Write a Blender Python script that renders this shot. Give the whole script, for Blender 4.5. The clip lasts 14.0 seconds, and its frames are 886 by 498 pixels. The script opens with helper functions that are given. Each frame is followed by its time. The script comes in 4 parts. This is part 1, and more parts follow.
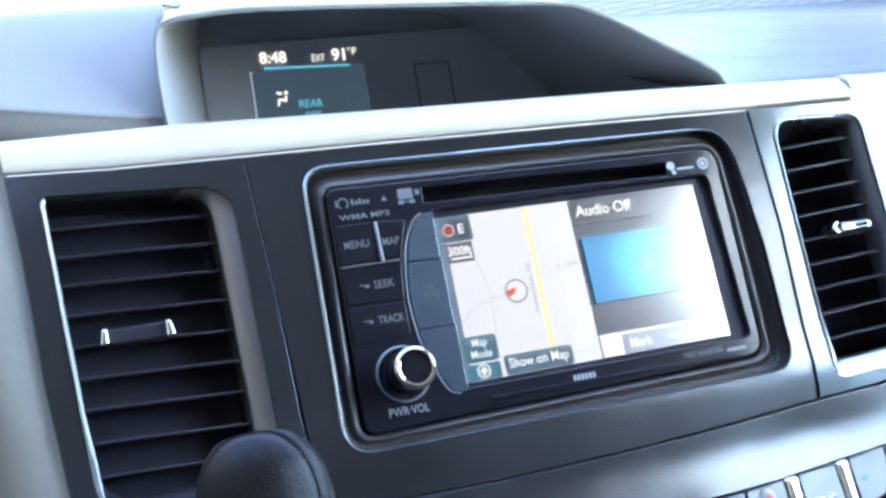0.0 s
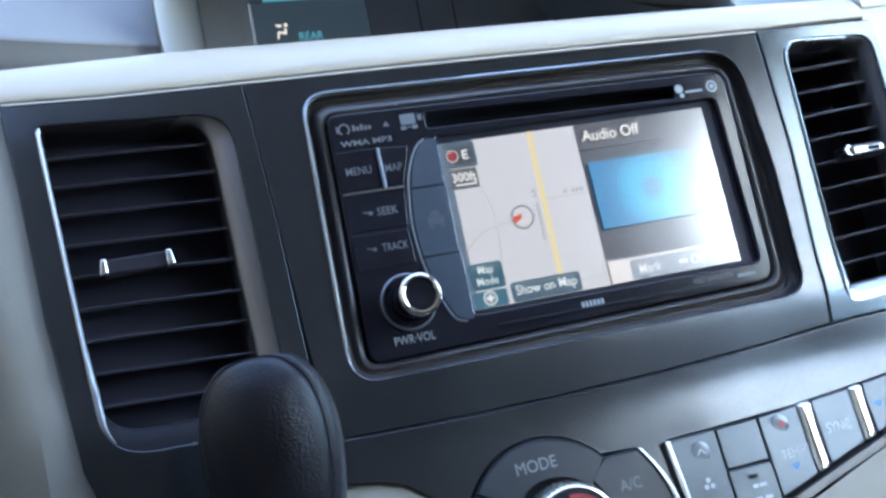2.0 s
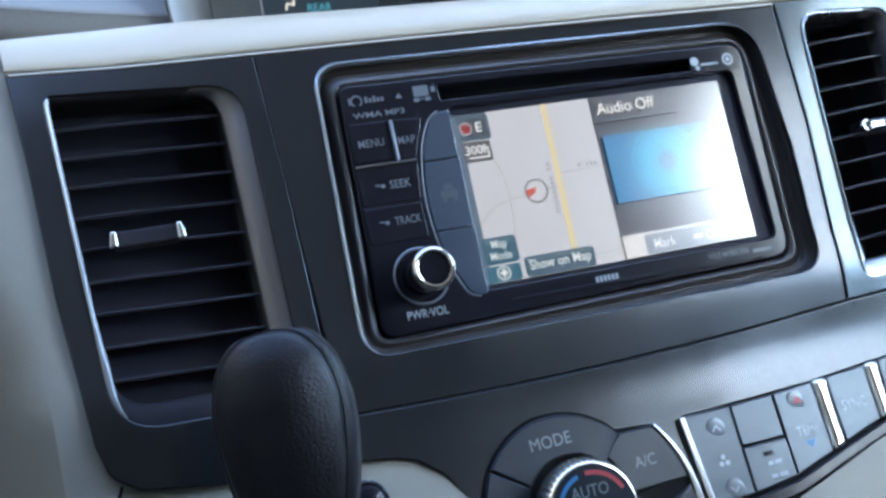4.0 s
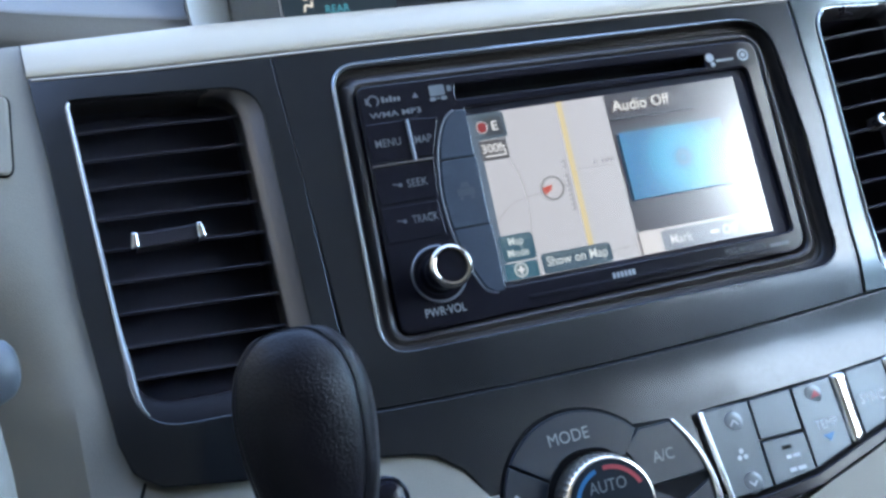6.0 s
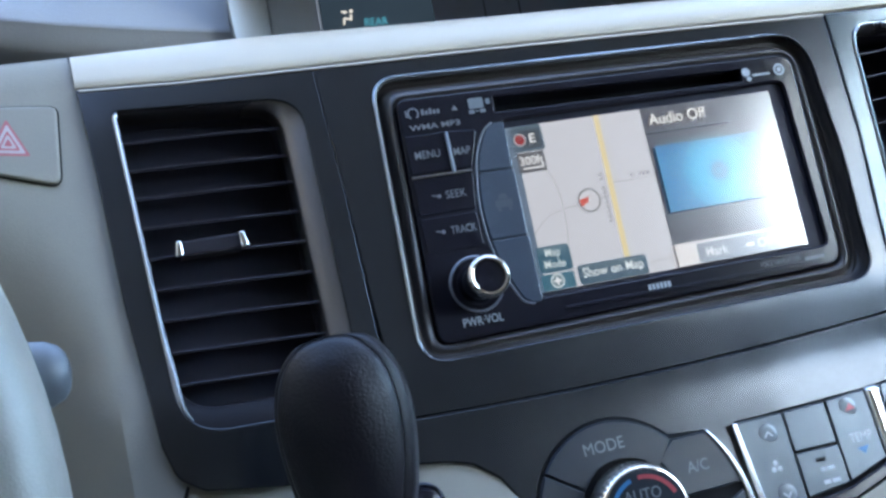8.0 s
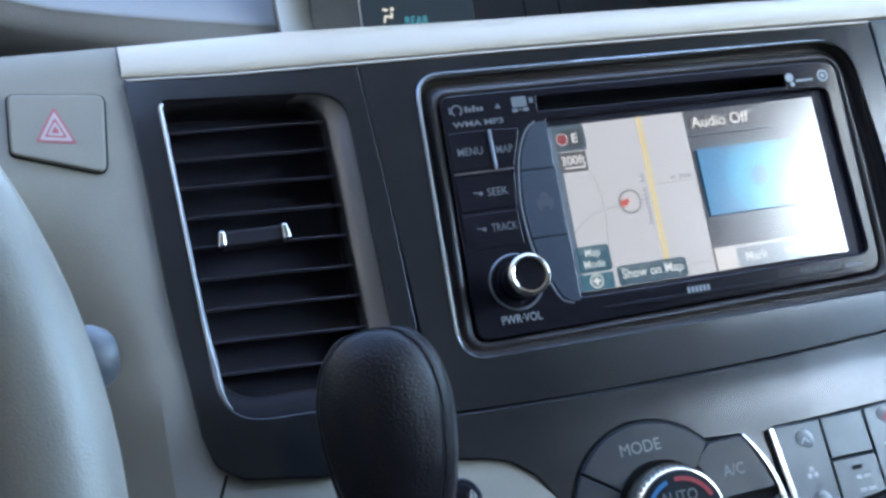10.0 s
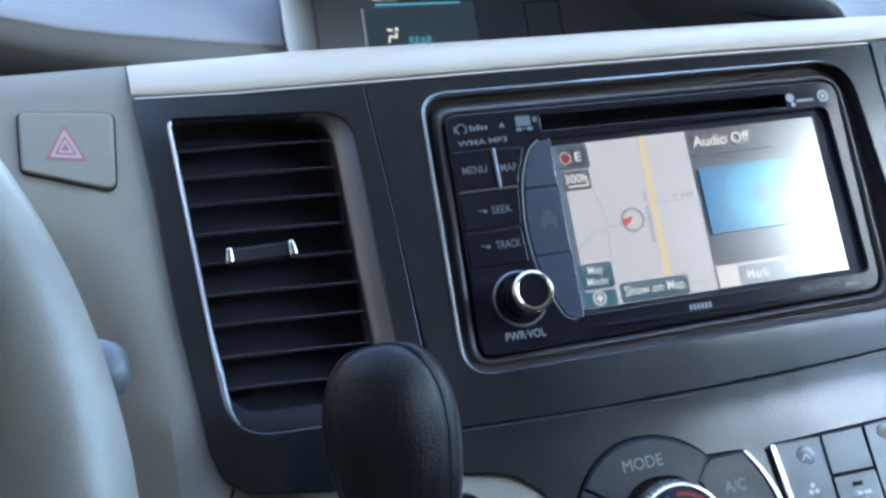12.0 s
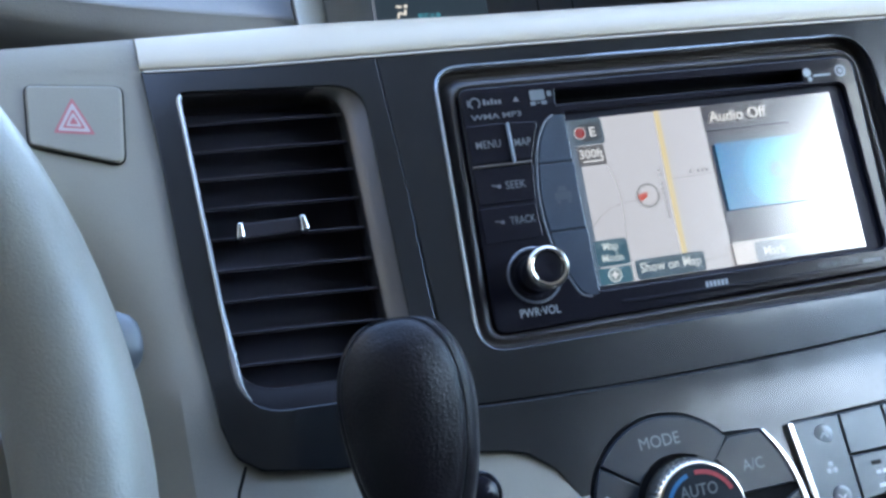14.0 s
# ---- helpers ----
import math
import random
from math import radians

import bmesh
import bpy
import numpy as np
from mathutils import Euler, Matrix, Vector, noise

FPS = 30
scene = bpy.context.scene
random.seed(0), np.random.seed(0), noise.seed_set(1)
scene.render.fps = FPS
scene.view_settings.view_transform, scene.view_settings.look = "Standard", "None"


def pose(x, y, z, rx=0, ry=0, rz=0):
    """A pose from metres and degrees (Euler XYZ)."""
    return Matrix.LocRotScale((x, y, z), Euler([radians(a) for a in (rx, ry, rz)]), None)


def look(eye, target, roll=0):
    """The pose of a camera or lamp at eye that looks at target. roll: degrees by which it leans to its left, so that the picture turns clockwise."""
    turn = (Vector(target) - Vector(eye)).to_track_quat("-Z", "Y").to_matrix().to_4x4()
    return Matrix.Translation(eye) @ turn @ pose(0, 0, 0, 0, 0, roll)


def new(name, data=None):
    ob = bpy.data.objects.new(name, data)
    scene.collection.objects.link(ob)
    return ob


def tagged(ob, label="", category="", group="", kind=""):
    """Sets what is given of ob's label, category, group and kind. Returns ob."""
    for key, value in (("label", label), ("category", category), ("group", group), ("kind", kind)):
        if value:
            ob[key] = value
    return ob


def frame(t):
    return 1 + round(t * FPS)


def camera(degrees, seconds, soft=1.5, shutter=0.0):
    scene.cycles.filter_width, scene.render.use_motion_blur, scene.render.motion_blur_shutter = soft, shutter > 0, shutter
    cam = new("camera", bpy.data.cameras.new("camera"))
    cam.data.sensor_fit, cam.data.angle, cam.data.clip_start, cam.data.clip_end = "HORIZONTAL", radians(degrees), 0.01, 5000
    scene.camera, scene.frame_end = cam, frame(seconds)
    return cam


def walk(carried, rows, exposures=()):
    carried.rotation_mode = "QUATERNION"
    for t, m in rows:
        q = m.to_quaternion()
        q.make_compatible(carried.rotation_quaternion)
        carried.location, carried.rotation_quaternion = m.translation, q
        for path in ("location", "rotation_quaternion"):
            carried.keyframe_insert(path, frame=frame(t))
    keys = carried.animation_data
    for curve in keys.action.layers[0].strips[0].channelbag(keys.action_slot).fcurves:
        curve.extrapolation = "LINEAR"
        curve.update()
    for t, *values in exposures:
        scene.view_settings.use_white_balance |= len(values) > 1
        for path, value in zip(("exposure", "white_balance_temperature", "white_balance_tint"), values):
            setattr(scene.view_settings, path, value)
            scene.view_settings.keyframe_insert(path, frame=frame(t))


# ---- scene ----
# camera: eye in metres and yaw, pitch, lean in degrees, all relative to the reclined head unit
RECLINE, HEIGHT = 24.0, 0.80
PANEL = pose(0, 0, HEIGHT, -RECLINE)
cam = camera(39.00, 14.0, soft=2.8)
ROWS = [
    (0, -0.2584, -0.5257, -0.0823, -19.98, 10.71, 12.00),
    (0.5, -0.2559, -0.5180, -0.0893, -19.91, 9.85, 12.65),
    (1, -0.2614, -0.5132, -0.0888, -19.30, 9.02, 12.17),
    (1.5, -0.2596, -0.5130, -0.0918, -18.78, 9.03, 12.31),
    (2, -0.2557, -0.5135, -0.0928, -19.21, 8.75, 12.67),
    (2.5, -0.2586, -0.5124, -0.0916, -18.65, 8.58, 12.63),
    (3, -0.2573, -0.5174, -0.0912, -18.89, 8.92, 12.78),
    (3.5, -0.2551, -0.5149, -0.0933, -19.29, 8.90, 13.21),
    (4, -0.2600, -0.5050, -0.0919, -19.08, 7.72, 12.46),
    (4.2, -0.2625, -0.5082, -0.0934, -18.32, 8.04, 12.34),
    (6.3, -0.2562, -0.5114, -0.0941, -17.79, 7.91, 13.12),
    (6.5, -0.2534, -0.5135, -0.0943, -17.76, 8.29, 13.54),
    (7, -0.2621, -0.5108, -0.0948, -17.12, 8.31, 12.68),
    (7.5, -0.2635, -0.5140, -0.0949, -17.05, 8.56, 12.47),
    (8, -0.2645, -0.5165, -0.0944, -16.74, 8.72, 12.21),
    (8.2, -0.2697, -0.5134, -0.0967, -16.84, 9.16, 12.05),
    (10.3, -0.2739, -0.5153, -0.0961, -15.85, 9.12, 10.60),
    (10.5, -0.2726, -0.5175, -0.0960, -16.02, 9.38, 10.85),
    (11, -0.2754, -0.5158, -0.0957, -16.32, 9.35, 10.68),
    (11.5, -0.2742, -0.5189, -0.0967, -16.23, 9.80, 10.62),
    (12, -0.2773, -0.5197, -0.0980, -16.02, 10.01, 10.52),
    (12.5, -0.2767, -0.5216, -0.0983, -15.83, 10.09, 10.47),
    (13, -0.2768, -0.5164, -0.0992, -15.95, 9.84, 10.71),
    (13.5, -0.2744, -0.5153, -0.0984, -15.77, 9.46, 10.90),
    (14, -0.2819, -0.5096, -0.1014, -15.97, 9.53, 10.51),
]
EXPOSURE = 3.44


def eye_pose(x, y, z, yaw, pitch, lean):
    return PANEL @ pose(x, y, z, 0, 0, yaw) @ pose(0, 0, 0, 90 + pitch) @ pose(0, 0, 0, 0, 0, -lean)


walk(cam, [(t, eye_pose(*r)) for t, *r in ROWS], [(0.0, EXPOSURE + 0.66), (0.5, EXPOSURE + 0.46), (1.5, EXPOSURE + 0.2), (3.5, EXPOSURE + 0.08), (4.2, EXPOSURE), (14.0, EXPOSURE)])

from mathutils.geometry import delaunay_2d_cdt

# ---- light ----
world = bpy.data.worlds.new("sky")
scene.world = world
world.use_nodes = True
wn = world.node_tree.nodes
sky = wn.new("ShaderNodeTexSky")
sky.sky_type, sky.sun_disc = "NISHITA", False
sky.sun_elevation, sky.sun_rotation = radians(40), radians(143)
sky.dust_density, sky.air_density = 0.9, 1.0
wn["Background"].inputs["Strength"].default_value = 0.2
haze = wn.new("ShaderNodeHueSaturation")
haze.inputs["Saturation"].default_value = 1.05
world.node_tree.links.new(sky.outputs["Color"], haze.inputs["Color"])
world.node_tree.links.new(haze.outputs["Color"], wn["Background"].inputs["Color"])
sun = new("sun", bpy.data.lights.new("sun", "SUN"))
sun.data.energy, sun.data.angle, sun.data.color = 0.4, radians(3), (1.0, 0.95, 0.88)
sun.matrix_basis = look((3.1, -4.1, 4.31), (0, 0, 0))


# ---- materials ----
def mat(name, color, rough=0.5, metal=0.0, vary=0.12, grain=900.0, bump=0.0, coat=0.0, blotch=14.0, emit=None, power=0.0, spec=0.5, wave=0.0):
    m = bpy.data.materials.new(name)
    m.use_nodes = True
    n, l = m.node_tree.nodes, m.node_tree.links
    b = n["Principled BSDF"]
    b.inputs["Roughness"].default_value, b.inputs["Metallic"].default_value = rough, metal
    b.inputs["Coat Weight"].default_value, b.inputs["Coat Roughness"].default_value = coat, 0.12
    b.inputs["Specular IOR Level"].default_value = spec
    if emit:
        b.inputs["Emission Color"].default_value = (*emit, 1)
        b.inputs["Emission Strength"].default_value = power
    if not vary:
        b.inputs["Base Color"].default_value = (*color, 1)
        return m
    tc = n.new("ShaderNodeTexCoord")
    big, fine = n.new("ShaderNodeTexNoise"), n.new("ShaderNodeTexNoise")
    big.inputs["Scale"].default_value, big.inputs["Detail"].default_value = blotch, 5
    fine.inputs["Scale"].default_value, fine.inputs["Detail"].default_value = grain, 2
    for x in (big, fine):
        l.new(tc.outputs["Object"], x.inputs["Vector"])
    mix = n.new("ShaderNodeMath")
    mix.operation = "ADD"
    l.new(big.outputs["Fac"], mix.inputs[0])
    l.new(fine.outputs["Fac"], mix.inputs[1])
    ramp = n.new("ShaderNodeMapRange")
    ramp.inputs["From Min"].default_value, ramp.inputs["From Max"].default_value = 0.6, 1.4
    ramp.clamp = False
    ramp.inputs["To Min"].default_value, ramp.inputs["To Max"].default_value = 1 - vary, 1 + vary
    l.new(mix.outputs[0], ramp.inputs["Value"])
    col = n.new("ShaderNodeVectorMath")
    col.operation = "SCALE"
    col.inputs[0].default_value = color
    l.new(ramp.outputs["Result"], col.inputs["Scale"])
    l.new(col.outputs["Vector"], b.inputs["Base Color"])
    rr = n.new("ShaderNodeMapRange")
    rr.inputs["From Min"].default_value, rr.inputs["From Max"].default_value = 0.3, 0.7
    rr.inputs["To Min"].default_value, rr.inputs["To Max"].default_value = rough * 0.86, min(1, rough * 1.14)
    rr.clamp = False
    l.new(big.outputs["Fac"], rr.inputs["Value"])
    l.new(rr.outputs["Result"], b.inputs["Roughness"])
    if bump:
        bp = n.new("ShaderNodeBump")
        bp.inputs["Strength"].default_value, bp.inputs["Distance"].default_value = bump, 0.0004
        l.new(fine.outputs["Fac"], bp.inputs["Height"])
        l.new(bp.outputs["Normal"], b.inputs["Normal"])
    if wave:
        slow, bp = n.new("ShaderNodeTexNoise"), n.new("ShaderNodeBump")
        slow.inputs["Scale"].default_value, slow.inputs["Detail"].default_value = 26, 1
        l.new(tc.outputs["Object"], slow.inputs["Vector"])
        bp.inputs["Strength"].default_value, bp.inputs["Distance"].default_value = 1.0, wave
        l.new(slow.outputs["Fac"], bp.inputs["Height"])
        l.new(bp.outputs["Normal"], b.inputs["Normal"])
    return m


def glow(name, color, power=1.0):
    """A lit display face behind a softly mirroring cover."""
    m = mat(name, (0.004, 0.004, 0.005), 0.25, vary=0, emit=color, power=power * LCD, spec=0.0)
    b = m.node_tree.nodes["Principled BSDF"]
    b.inputs["Coat Weight"].default_value, b.inputs["Coat Roughness"].default_value = 1.0, 0.18
    b.inputs["Coat IOR"].default_value = 2.45
    return m


LCD = 1.12 / 2 ** EXPOSURE
M_PANEL = mat("graphite_paint", (0.040, 0.0435, 0.0485), 0.2, 0.84, 0.04, 500, 0, blotch=18, spec=0.5, wave=0.0003)
# lighter copy of the panel paint, for the window's reflection on the right
M_PANEL_LIT = mat("lit_graphite_paint", (0.055, 0.068, 0.078), 0.2, 0.85, 0.04, 500, 0, blotch=18, wave=0.0004)
M_DARK = mat("shaded_rim_plastic", (0.012, 0.011, 0.013), 0.5, 0, 0.1, 1400, 0.1, spec=0.07)
M_BLACK = mat("black_plastic", (0.055, 0.053, 0.06), 0.45, 0, 0.15, 1400, 0.15)
M_GLOSS = mat("gloss_black", (0.008, 0.008, 0.012), 0.16, 0, 0.1, 900, 0.0, spec=0.23)
M_TRIM = mat("pale_grey_trim", (0.41, 0.365, 0.295), 0.42, 0, 0.05, 2600, 0.2)
M_DASH = mat("grey_green_vinyl", (0.20, 0.185, 0.15), 0.55, 0, 0.06, 1800, 0.45)
M_PAD = mat("blue_grey_vinyl", (0.178, 0.175, 0.172), 0.5, 0, 0.07, 1600, 0.6)
# pad vinyl made darker for level parts that the sky lights too strongly
M_PAD_DIM = mat("darkened_top_vinyl", (0.066, 0.070, 0.074), 0.55, 0, 0.09, 1600, 0.6, blotch=22)
M_SLAT = mat("black_slat_plastic", (0.024, 0.022, 0.028), 0.4, 0, 0.12, 1400, 0.15, spec=0.15)
M_DIMPLE = mat("satin_pewter_dish", (0.15, 0.165, 0.18), 0.38, 0.6, 0.05, 1500)
M_HOOD = mat("dark_hood_vinyl", (0.31, 0.325, 0.36), 0.5, 0, 0.1, 1600, 0.4)
M_CHROME = mat("chrome", (0.82, 0.82, 0.82), 0.1, 1.0, 0.05, 700, 0.0)
M_GOLD = mat("warm_chrome", (0.92, 0.83, 0.70), 0.2, 1.0, 0.06, 700, 0.0)
M_SATIN = mat("satin_silver", (0.40, 0.41, 0.43), 0.28, 1.0, 0.06, 1500, 0.05)
M_FLARE = mat("lit_flank_pewter", (0.13, 0.118, 0.112), 0.36, 0.9, 0.06, 1500, 0.05)
# brighter than the panel paint, for the highlight on its rounded edges
M_LIP = mat("highlight_graphite", (0.31, 0.325, 0.34), 0.24, 0.9, 0.05, 1500)
M_STRIP = mat("slate_gloss", (0.042, 0.055, 0.075), 0.25, 0.1, 0.06, 900, 0.0, coat=0.2)
M_BUTTON = mat("charcoal_button", (0.011, 0.016, 0.023), 0.34, 0.0, 0.12, 2600, 0.05, spec=0.25)
M_SILVERBTN = mat("pewter_button", (0.044, 0.053, 0.062), 0.31, 0.7, 0.1, 2600, 0.1)
M_LEATHER = mat("black_leather", (0.006, 0.005, 0.007), 0.36, 0, 0.25, 1000, 0.75, spec=0.25)
M_VENT = mat("matt_black_plastic", (0.025, 0.024, 0.035), 0.6, 0, 0.12, 1400, 0.15, spec=0.08)
M_WHEEL = mat("grey_leather", (0.225, 0.212, 0.19), 0.38, 0, 0.08, 1200, 0.3, spec=0.5)
M_STALK = mat("slate_plastic", (0.085, 0.095, 0.11), 0.4, 0, 0.08, 1500, 0.2)
M_INK = mat("white_print", (0.27, 0.29, 0.31), 0.5, 0, 0)
M_PALE = mat("pale_print", (0.47, 0.49, 0.51), 0.5, 0, 0)
M_DIMINK = mat("grey_print", (0.125, 0.13, 0.14), 0.5, 0, 0)
M_SOFTINK = mat("soft_white_print", (0.17, 0.19, 0.20), 0.5, 0, 0)
M_RED = mat("red_print", (0.36, 0.035, 0.045), 0.5, 0, 0)
M_BLUE = mat("blue_print", (0.008, 0.14, 0.32), 0.5, 0, 0)
M_SEAM = mat("dark_groove", (0.005, 0.005, 0.006), 0.7, 0, 0.1, 900, spec=0.08)
M_CLOTH = mat("headliner_cloth", (0.74, 0.67, 0.62), 0.9, 0, 0.08, 1200, 0.5)
M_DOOR = mat("door_vinyl", (0.12, 0.115, 0.115), 0.6, 0, 0.08, 1200, 0.4)
M_BEIGE = mat("beige_door_vinyl", (0.50, 0.43, 0.36), 0.6, 0, 0.08, 1200, 0.4)
M_DOTS = mat("dotted_ceramic", (0.2, 0.2, 0.21), 0.5, 0, 0)
dots = M_DOTS.node_tree.nodes.new("ShaderNodeTexVoronoi")
dots.inputs["Scale"].default_value, dots.inputs["Randomness"].default_value = 260, 0.1
dot_ramp = M_DOTS.node_tree.nodes.new("ShaderNodeValToRGB")
dot_ramp.color_ramp.elements[0].position, dot_ramp.color_ramp.elements[1].position = 0.3, 0.45
dot_ramp.color_ramp.elements[0].color, dot_ramp.color_ramp.elements[1].color = (0.03, 0.03, 0.035, 1), (0.16, 0.17, 0.18, 1)
dot_place = M_DOTS.node_tree.nodes.new("ShaderNodeTexCoord")
M_DOTS.node_tree.links.new(dot_place.outputs["Object"], dots.inputs["Vector"])
M_DOTS.node_tree.links.new(dots.outputs["Distance"], dot_ramp.inputs["Fac"])
M_DOTS.node_tree.links.new(dot_ramp.outputs["Color"], M_DOTS.node_tree.nodes["Principled BSDF"].inputs["Base Color"])
M_CARPET = mat("carpet", (0.06, 0.06, 0.06), 0.95, 0, 0.2, 700, 0.9)

# ---- tools: lengths in the plan below are decimetres on the reclined panel: x right, y into the dash, z up its slope ----
U = 0.1


# the panel tucks under below the head unit, then folds out over the climate controls
FOLD_Z = np.linspace(-2.2, -0.3, 191)
FOLD_Y = np.interp(FOLD_Z, [-2.2, -1.15, -0.90, -0.60, -0.42], [0.012, 0.020, 0.014, -0.018, 0.0])
FOLD_Y = np.convolve(np.pad(FOLD_Y, 4, "edge"), np.ones(9) / 9, "valid")


def S(x, z):
    """How far the dash face lies behind the head unit's face."""
    k = 1.0 if x > 1.4 else x - max(0.0, x - 0.6) ** 2 / 1.6
    k = max(k, -2.6)
    s = min(1.0, max(0.0, (x + 0.2) / 1.0))
    out = 0.09 * s * s * (3 - 2 * s) * (math.hypot(-0.9 - z, 0.05) - 0.05 if z < -0.9 else 0.0)
    return -0.04 + (0.09 - 0.07 * k) * z + 0.03 * max(0.0, x - 1.2) ** 2 + float(np.interp(z, FOLD_Z, FOLD_Y)) - out


def flat(x, z):
    return 0.0


def lerp(table, x):
    return float(np.interp(x, [a for a, _ in table], [b for _, b in table]))


def thing(name, base, label, category, kind="", group=""):
    ob = new(name)
    ob.empty_display_size = 0.02
    ob.matrix_basis = PANEL @ Matrix.Translation(Vector(base) * U)
    ob["base"] = [float(c) for c in base]
    return tagged(ob, label, category, group, kind)


def root(ob):
    while ob.parent:
        ob = ob.parent
    return ob


def part(name, bm, material, parent, label="", smooth=35):
    base = Vector(root(parent)["base"])
    bmesh.ops.remove_doubles(bm, verts=bm.verts, dist=1e-4)
    bmesh.ops.recalc_face_normals(bm, faces=bm.faces)
    for f in bm.faces:
        if len(f.verts) == 3 and f.normal.y > 0:
            f.normal_flip()
    for v in bm.verts:
        v.co = (v.co - base) * U
    bm.edges.index_update()
    rims = [e.index for e in bm.edges if len(e.link_faces) == 2 and {len(f.verts) for f in e.link_faces} == {3, 4}]
    me = bpy.data.meshes.new(name)
    bm.to_mesh(me)
    bm.free()
    me.materials.append(material)
    me.shade_smooth()
    me.set_sharp_from_angle(angle=radians(smooth))
    for i in rims:
        me.edges[i].use_edge_sharp = True
    ob = new(name, me)
    ob.parent = parent
    return tagged(ob, label)


def rpoly(points, r=0.05, n=6):
    """A polygon with its corners rounded; a third number at a point is its own radius."""
    out, N = [], len(points)
    for i in range(N):
        p = Vector(points[i][:2])
        a, b = Vector(points[i - 1][:2]) - p, Vector(points[(i + 1) % N][:2]) - p
        rad = points[i][2] if len(points[i]) > 2 else r
        if rad <= 0:
            out.append((p.x, p.y))
            continue
        half = a.angle(b) / 2
        d = min(rad / max(math.tan(half), 0.05), 0.48 * a.length, 0.48 * b.length)
        s, e = p + a.normalized() * d, p + b.normalized() * d
        for k in range(n + 1):
            t = k / n
            q = s * (1 - t) ** 2 + p * 2 * t * (1 - t) + e * t * t
            out.append((q.x, q.y))
    area = sum(out[i - 1][0] * out[i][1] - out[i][0] * out[i - 1][1] for i in range(len(out)))
    return out if area > 0 else out[::-1]


def dense(loop, most=0.15):
    out = []
    for i, a in enumerate(loop):
        b = loop[(i + 1) % len(loop)]
        n = max(1, math.ceil(math.dist(a, b) / most))
        out += [(a[0] + (b[0] - a[0]) * k / n, a[1] + (b[1] - a[1]) * k / n) for k in range(n)]
    return out


def inset(loop, d):
    """The loop moved inwards by d."""
    out, n = [], len(loop)
    for i in range(n):
        p = Vector(loop[i])
        a, b = p - Vector(loop[i - 1]), Vector(loop[(i + 1) % n]) - p
        if a.length < 1e-7 or b.length < 1e-7:
            a = b = Vector(loop[(i + 1) % n]) - Vector(loop[i - 1])
        na, nb = Vector((-a.y, a.x)).normalized(), Vector((-b.y, b.x)).normalized()
        m = na + nb
        m = m.normalized() / max(0.5, m.normalized().dot(na)) if m.length > 1e-6 else na
        out.append((p.x + m.x * d, p.y + m.y * d))
    return out


def loft(bm, rings, closed=True):
    rows = [[bm.verts.new(p) for p in r] for r in rings]
    for a, b in zip(rows, rows[1:]):
        n = len(a)
        for i in range(n if closed else n - 1):
            j = (i + 1) % n
            bm.faces.new((a[i], a[j], b[j], b[i]))
    return rows


def on(loop, off, face):
    return [(x, face(x, z) + off, z) for x, z in loop]


def edge(bm, loop, r, deep, off=0.0, face=S, hole=False, steps=4):
    """A rounded edge round a sheet, going back from its face."""
    sign = -1 if hole else 1
    rings = []
    for k in range(steps + 1):
        a = math.pi / 2 * k / steps
        rings.append(on(inset(loop, sign * r * (1 - math.sin(a))), off + r * (1 - math.cos(a)), face))
    rings.append(on(loop, off + deep, face))
    loft(bm, rings)


def inside(p, loop):
    hit, j = False, len(loop) - 1
    for i in range(len(loop)):
        (xi, zi), (xj, zj) = loop[i], loop[j]
        if (zi > p[1]) != (zj > p[1]) and p[0] < (xj - xi) * (p[1] - zi) / (zj - zi) + xi:
            hit = not hit
        j = i
    return hit


def cut(pts, edges, loops):
    """Triangles that fill the first loop but for the others."""
    v, _, f, *_ = delaunay_2d_cdt(pts, edges, [], 0, 1e-5)
    keep = []
    for t in f:
        c = sum((v[i] for i in t), Vector((0, 0))) / 3
        if abs((v[t[1]] - v[t[0]]).cross(v[t[2]] - v[t[0]])) < 2e-6:
            continue
        if inside(c, loops[0]) and not any(inside(c, h) for h in loops[1:]):
            keep.append(t)
    return v, keep


def sheet(bm, outer, holes=(), off=0.0, face=S, step=0.15):
    """A sheet on the dash face with holes through it."""
    pts, edges = [], []
    for loop in (outer, *holes):
        k = len(pts)
        pts += [Vector(p) for p in loop]
        edges += [(k + i, k + (i + 1) % len(loop)) for i in range(len(loop))]
    xs, zs = [p[0] for p in outer], [p[1] for p in outer]
    if step:
        rim = np.array([tuple(p) for p in pts])
        for x in np.arange(min(xs) + step / 2, max(xs), step):
            for z in np.arange(min(zs) + step / 2, max(zs), step):
                if np.min(np.hypot(rim[:, 0] - x, rim[:, 1] - z)) > 0.55 * step and inside((x, z), outer) and not any(inside((x, z), h) for h in holes):
                    pts.append(Vector((x, z)))
    v, f = cut(pts, edges, (outer, *holes))
    made = [bm.verts.new((p.x, face(p.x, p.y) + off, p.y)) for p in v]
    for t in f:
        bm.faces.new([made[i] for i in t])
    for w in made:
        if not w.link_faces:
            bm.verts.remove(w)


def slab(loop, front, deep, r=0.012, face=S, dish=0.0):
    """A raised pad with rounded edges; front is its height over the face (minus: towards the eye)."""
    bm = bmesh.new()
    loop = dense(loop, 0.12)
    edge(bm, loop, r, deep, front, face)
    sheet(bm, inset(loop, r), (), front, face, 0.05)
    return bm


def plate(name, pts, r, height, material, parent, label="", deep=0.06, face=S, bevel=0.012):
    return part(name, slab(rpoly(pts, r), height, deep, bevel, face), material, parent, label)


def rect(x0, z0, x1, z1):
    return [(x0, z0), (x1, z0), (x1, z1), (x0, z1)]


